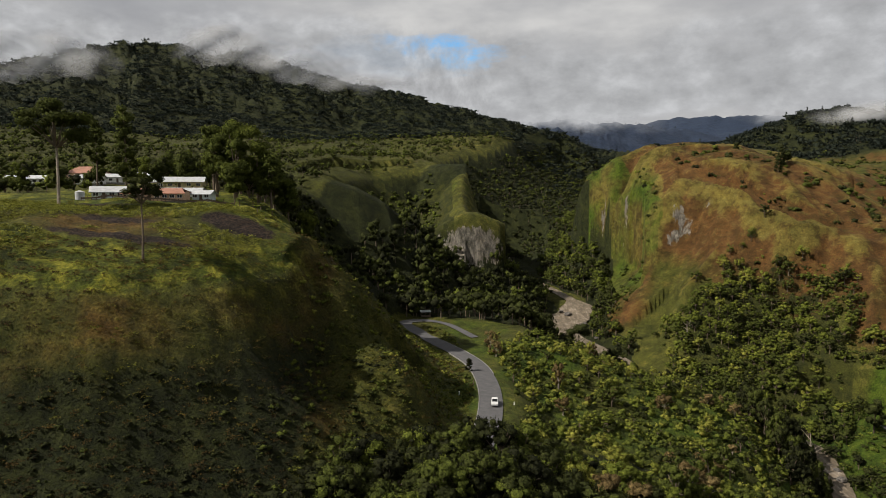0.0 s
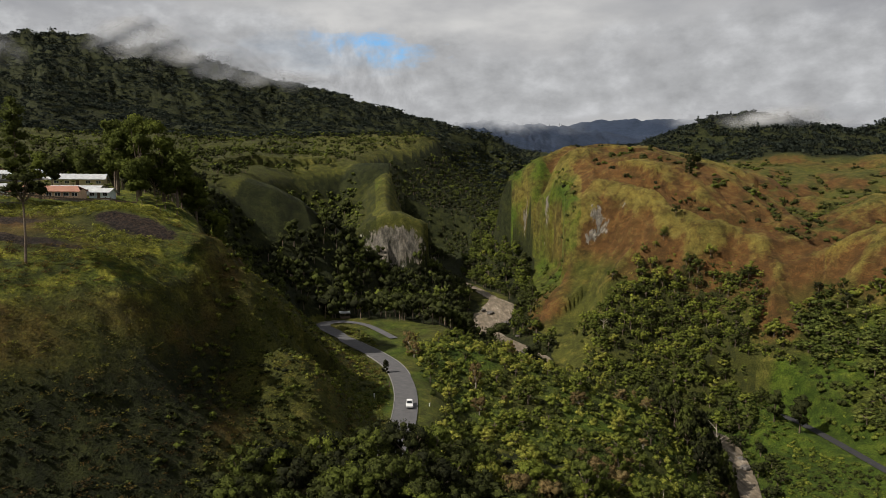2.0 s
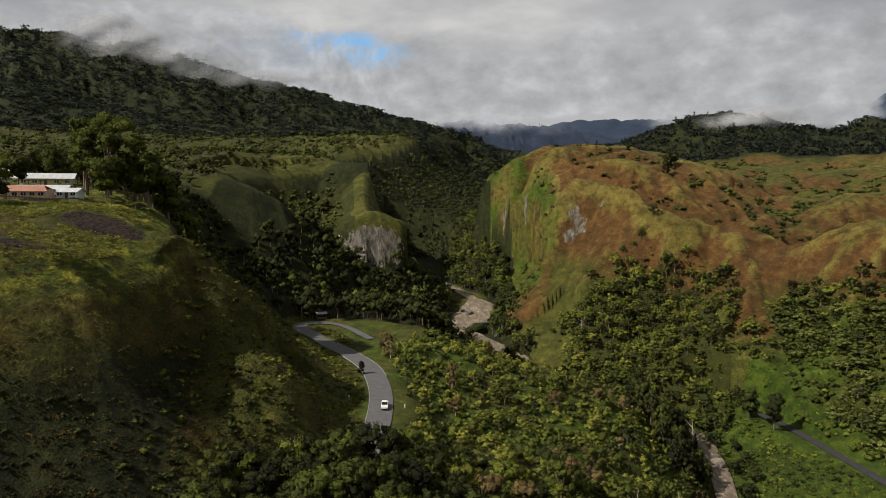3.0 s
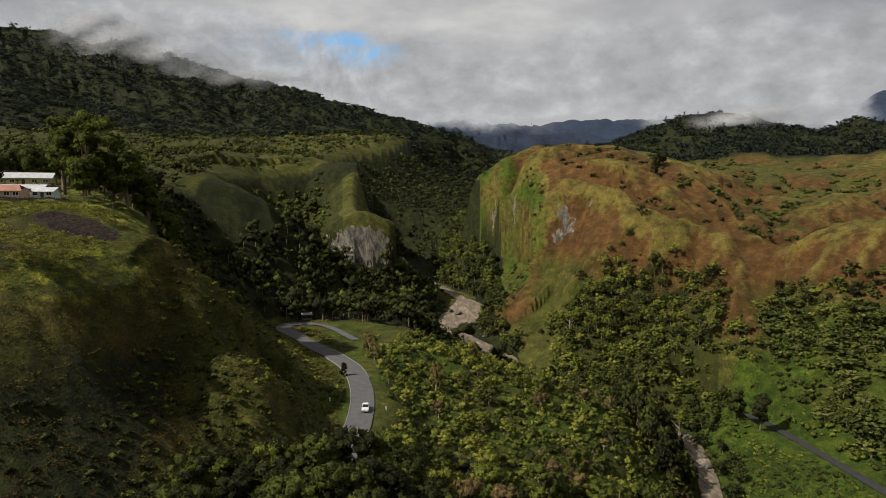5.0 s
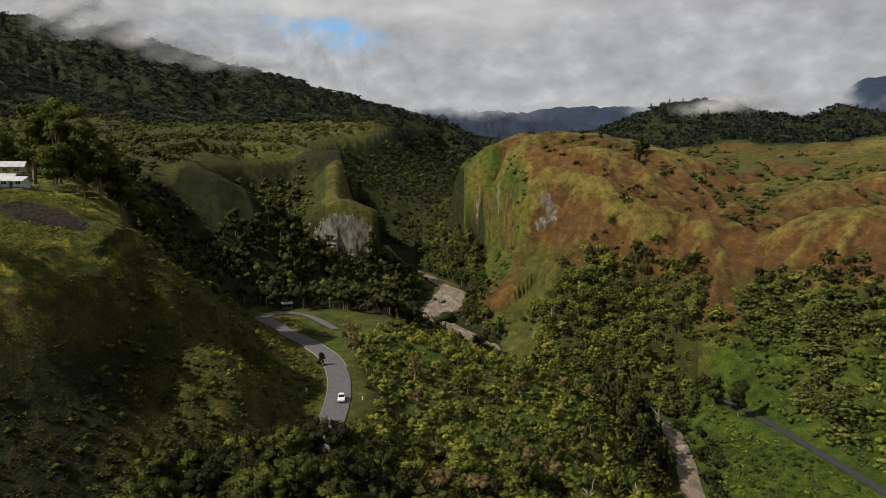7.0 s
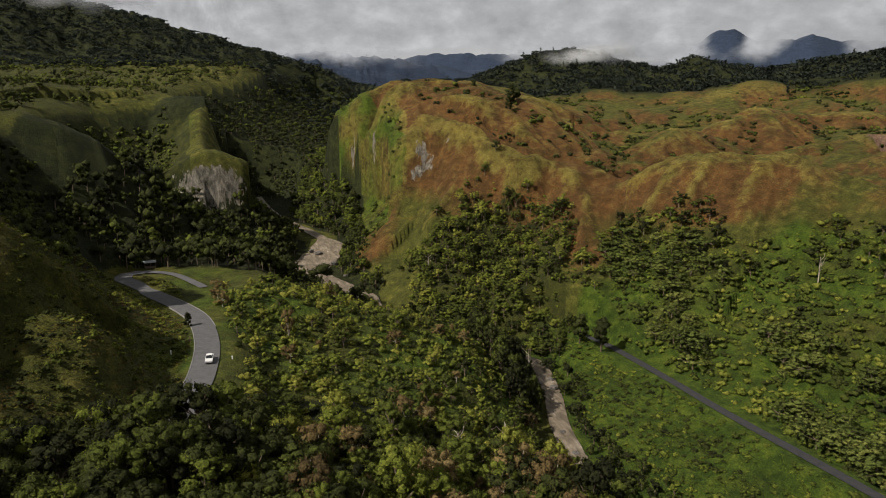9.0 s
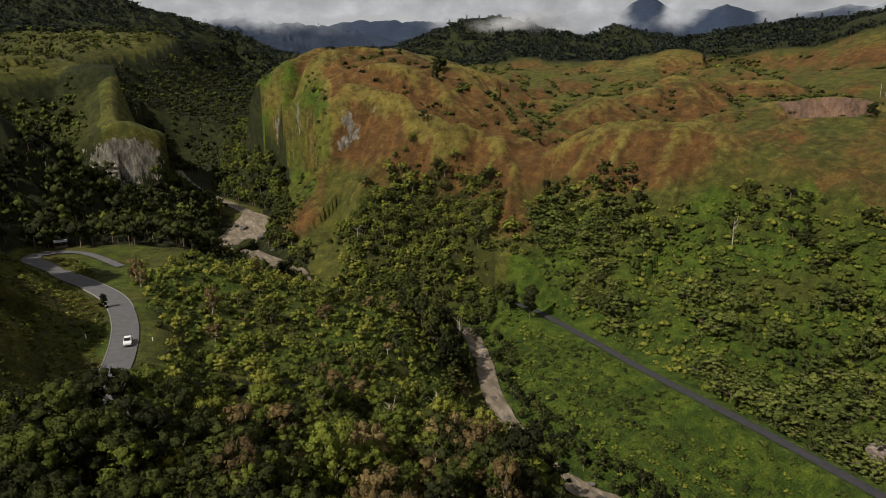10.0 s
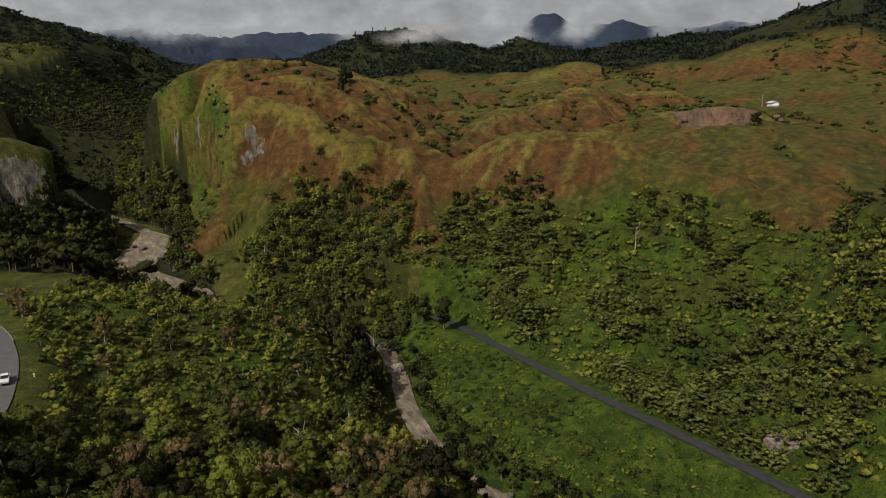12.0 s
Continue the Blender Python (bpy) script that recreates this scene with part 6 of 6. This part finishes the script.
tree_thing("tree", "dark tree on the river bank", 48, 318, *leafy(14, 7, 79, 700, 0.9), tint=0.16)
# single trees on the hills
tree_thing("tree", "dark conical tree on the grassy hilltop", 208, 420, *tall_slim(11, 3.2, 80, 0.1, 420, 0.8), tint=0.16, group="hilltop trees")
tree_thing("tree", "dark conical tree on the grassy hilltop", 216, 433, *tall_slim(13, 3.6, 81, 0.1, 420, 0.9), tint=0.14, group="hilltop trees")
tree_thing("tree", "bushy tree on the grassy hilltop", 222, 437, *leafy(8, 4, 82, 320, 0.9), tint=0.26, group="hilltop trees")
tree_thing("tree", "small bushy tree on the bald hill", 205, 475, *leafy(6, 2.6, 83, 220, 0.8), tint=0.22, group="hilltop trees")
tree_thing("tree", "lone dark round tree on the upland pasture", 413, 259, *leafy(9, 4.4, 84, 420, 0.9), tint=0.12)
tree_thing("roadside_tree", "small dark conical tree at the road's edge", 8.4, 212, *tall_slim(4.4, 1.3, 85, 0.12, 320, 0.4), tint=0.1, sink=0.0)


def pole(x, y, h, label):
    t = thing("utility_pole", label, "pole", pose(x, y, height(x, y)))
    quad_part("shaft", rod((0, 0, -0.5), (0, 0, h), 0.16, 0.10, 8), WOOD_DARK if h > 9 else STEEL, t, True)
    bm = bmesh.new()
    add_box(bm, -0.9, 0.9, -0.06, 0.06, h - 0.7, h - 0.55, 0.01)
    part("crossarm", bm, WOOD_DARK, t)


pole(489, 304, 9.0, "pale utility pole beside the far house")


# the pickup on the road
def pickup(x, y, z, turn):
    c = thing("pickup_truck", "white pickup truck driving on the asphalt road", "car", pose(x, y, z, 0, 0, turn))

    def hull(name, profile, half, mat, parent, label="", taper=0.0):
        bm = bmesh.new()
        top = max(p[1] for p in profile)
        sides = [[bm.verts.new((px, s * (half - taper * max(0, pz - 0.95) / max(0.01, top - 0.95)), pz)) for px, pz in profile] for s in (-1, 1)]
        n = len(profile)
        for i in range(n):
            bm.faces.new((sides[0][i], sides[0][(i + 1) % n], sides[1][(i + 1) % n], sides[1][i]))
        bm.faces.new(sides[0][::-1])
        bm.faces.new(sides[1])
        bmesh.ops.recalc_face_normals(bm, faces=bm.faces)
        bmesh.ops.bevel(bm, geom=bm.edges[:], offset=0.045, segments=2, affect="EDGES")
        return part(name, bm, mat, parent, label)
    hull("body", [(-2.5, 0.45), (2.45, 0.45), (2.5, 0.8), (2.4, 1.0), (1.2, 1.1), (-0.6, 1.08), (-2.5, 1.08)], 0.92, CAR_WHITE, c)
    hull("cab", [(1.25, 1.06), (0.55, 1.75), (-0.75, 1.78), (-0.95, 1.06)], 0.88, CAR_WHITE, c, taper=0.14)
    bm = bmesh.new()
    add_box(bm, -2.4, -1.0, -0.8, 0.8, 1.085, 1.1)
    part("cargo_bed", bm, RUBBER, c, "dark open cargo bed")
    bm = bmesh.new()
    vs = [bm.verts.new(v) for v in ((1.18, -0.74, 1.16), (1.18, 0.74, 1.16), (0.62, 0.66, 1.72), (0.62, -0.66, 1.72))]
    f = bm.faces.new(vs)
    bmesh.ops.solidify(bm, geom=[f], thickness=0.03)
    part("windscreen", bm, GLASS_DARK, c)
    for s in (-1, 1):
        bm = bmesh.new()
        add_box(bm, -0.75, 0.55, s * 0.83 - 0.03, s * 0.83 + 0.03, 1.2, 1.62, 0.02)
        part("side_window", bm, GLASS_DARK, c)
        bm = bmesh.new()
        add_box(bm, 2.42, 2.52, s * 0.66 - 0.2, s * 0.66 + 0.2, 0.72, 0.9, 0.02)
        part("headlight", bm, LAMP_GLASS, c)
        bm = bmesh.new()
        add_box(bm, -2.54, -2.46, s * 0.78 - 0.09, s * 0.78 + 0.09, 0.7, 1.0, 0.02)
        part("tail_light", bm, TAIL_RED, c)
        for px in (1.55, -1.5):
            bm = bmesh.new()
            bmesh.ops.create_cone(bm, segments=20, radius1=0.37, radius2=0.37, depth=0.24, cap_ends=True, matrix=Matrix.Translation((px, s * 0.84, 0.37)) @ Matrix.Rotation(radians(90), 4, "X"))
            bmesh.ops.bevel(bm, geom=[e for e in bm.edges if e.calc_face_angle(0) > 1], offset=0.05, segments=2, affect="EDGES")
            w = part("wheel", bm, RUBBER, c)
            bm = bmesh.new()
            bmesh.ops.create_cone(bm, segments=14, radius1=0.2, radius2=0.18, depth=0.26, cap_ends=True, matrix=Matrix.Translation((px, s * 0.845, 0.37)) @ Matrix.Rotation(radians(90), 4, "X"))
            part("rim", bm, STEEL, w)
    bm = bmesh.new()
    add_box(bm, 2.42, 2.6, -0.9, 0.9, 0.42, 0.66, 0.05)
    part("front_bumper", bm, STEEL, c)
    bm = bmesh.new()
    add_box(bm, -2.62, -2.46, -0.88, 0.88, 0.42, 0.62, 0.04)
    part("rear_bumper", bm, STEEL, c)


pickup(14.0, 178, 22.36, -94)


# the edges of the winding road
def edge_line(line, off, y0, y1):
    pts = resample(line, 2.4)
    out = []
    for a, b, c in zip(pts[:-2], pts[1:-1], pts[2:]):
        t = c - a
        side = Vector((t.y, -t.x, 0)).normalized()
        q = b + side * off
        if y0 <= q.y <= y1:
            out.append(q)
    return out


def kerb_run(label, off, y0, y1):
    k = thing("kerb", label, "kerb", pose(0, 0, 0), "road kerbs")
    pts = edge_line(ROAD_A, off, y0, y1)
    for a, b in zip(pts[:-1], pts[1:]):
        bm = bmesh.new()
        d = b - a
        add_box(bm, 0.04, d.length - 0.04, -0.12, 0.12, 0.0, 0.42, 0.03)
        bmesh.ops.transform(bm, matrix=Matrix.Translation((a.x, a.y, a.z)) @ d.to_track_quat("X", "Z").to_matrix().to_4x4(), verts=bm.verts)
        part("kerbstone", bm, CONCRETE, k)


kerb_run("worn pale concrete kerb along the outer bend", -3.3, 150, 236)
kerb_run("pale concrete kerb along the inner bend", 3.3, 208, 258)


def marker(x, y, h, mat, label):
    t = thing("marker_post", label, "post", pose(x, y, height(x, y) - 0.05), "roadside posts")
    bm = bmesh.new()
    add_box(bm, -0.13, 0.13, -0.13, 0.13, -0.3, h, 0.03)
    part("shaft", bm, mat, t)
    bm = bmesh.new()
    add_box(bm, -0.16, 0.16, -0.16, 0.16, h - 0.18, h + 0.02, 0.03)
    part("cap", bm, mat, t)


marker(4.6, 187, 1.2, WHITE_PAINT, "white marker post in the grass beside the road")
marker(9.1, 197, 1.7, WOOD_DARK, "dark wooden post at the road's edge")
marker(19.5, 180, 0.9, WHITE_PAINT, "small white marker beyond the road's outer edge")


def shelter(x, y, turn):
    """The open roofed stall above the hairpin."""
    z = height(x, y)
    s = thing("roadside_stall", "small open stall with a pale roof above the road", "shelter", pose(x, y, z, 0, 0, turn))
    bm = bmesh.new()
    add_box(bm, -2.4, 2.4, -1.6, 1.6, 2.5, 2.62, 0.02)
    bmesh.ops.rotate(bm, verts=bm.verts, cent=(0, 0, 2.5), matrix=Matrix.Rotation(radians(8), 3, "X"))
    part("roof", bm, ZINC, s)
    for px in (-2.1, 0, 2.1):
        for py in (-1.3, 1.3):
            bm = bmesh.new()
            add_box(bm, px - 0.07, px + 0.07, py - 0.07, py + 0.07, -0.4, 2.5 + py * 0.12)
            part("post", bm, WOOD_DARK, s)
    bm = bmesh.new()
    add_box(bm, -2.0, 2.0, -1.4, -1.2, 0.0, 0.9, 0.02)
    part("counter", bm, WOOD_DARK, s)


shelter(-8, 305, 10)


# rock: the pale outcrop by the narrow road and boulders in the river
def boulder(name, label, x, y, z, size, seed, mat, group="", stretch=(1, 1, 1)):
    bm = bmesh.new()
    bmesh.ops.create_icosphere(bm, subdivisions=4, radius=1.0)
    for v in bm.verts:
        p = v.co * 1.0
        n1 = noise.fractal(p * 1.1 + Vector((seed * 3.1, 0, 0)), 0.9, 2.1, 5)
        n2 = abs(noise.fractal(p * 2.6 + Vector((seed, seed, 0)), 0.8, 2.2, 5))
        v.co = Vector((p.x * stretch[0], p.y * stretch[1], p.z * stretch[2])) * size * (0.95 + 0.3 * n1 + 0.3 * n2)
    me = bpy.data.meshes.new(name)
    bm.to_mesh(me)
    bm.free()
    me.materials.append(mat)
    ob = new(name, me)
    ob.location = (x, y, z)
    return tagged(ob, label, "rock", group)


boulder("rock_outcrop", "pale pinkish rock face bared beside the road", 202.5, 107.5, -18.5, 3.6, 1, STONE, stretch=(0.75, 1.5, 1.1))
boulder("rock_outcrop", "small pale rock at the foot of the bank", 199, 103.5, -20.6, 1.6, 2, STONE, stretch=(0.8, 1.3, 0.9))
boulder("rock_outcrop", "pale rock jutting from the bank", 206, 105.5, -14.5, 2.1, 3, STONE, stretch=(0.8, 1.3, 0.9))
for k, (x, y, z, s) in enumerate(((90, 424, -5.2, 1.7), (96, 412, -6.5, 1.4), (99, 408, -6.6, 2.2), (84, 447, -2.6, 1.8), (80, 452, -1.6, 1.3), (92, 398, -8.0, 1.1), (88, 366, -10.8, 1.3), (100, 330, -14, 1.6),
                                  (134, 209, -29.8, 0.9), (131, 194, -30.5, 1.1), (127, 176, -31.4, 1.0), (130, 160, -32.2, 1.2), (134, 150, -32.5, 0.9), (140, 130, -33, 1.3), (149, 243, -27.8, 1.6), (145, 249, -27.6, 1.3), (152, 251, -27.4, 1.2), (133, 143, -32.7, 0.8))):
    boulder("boulder", "dark wet boulder standing in the river", x, y, z, s, 10 + k, DARK_STONE, "river boulders", (1.2, 1, 0.75))
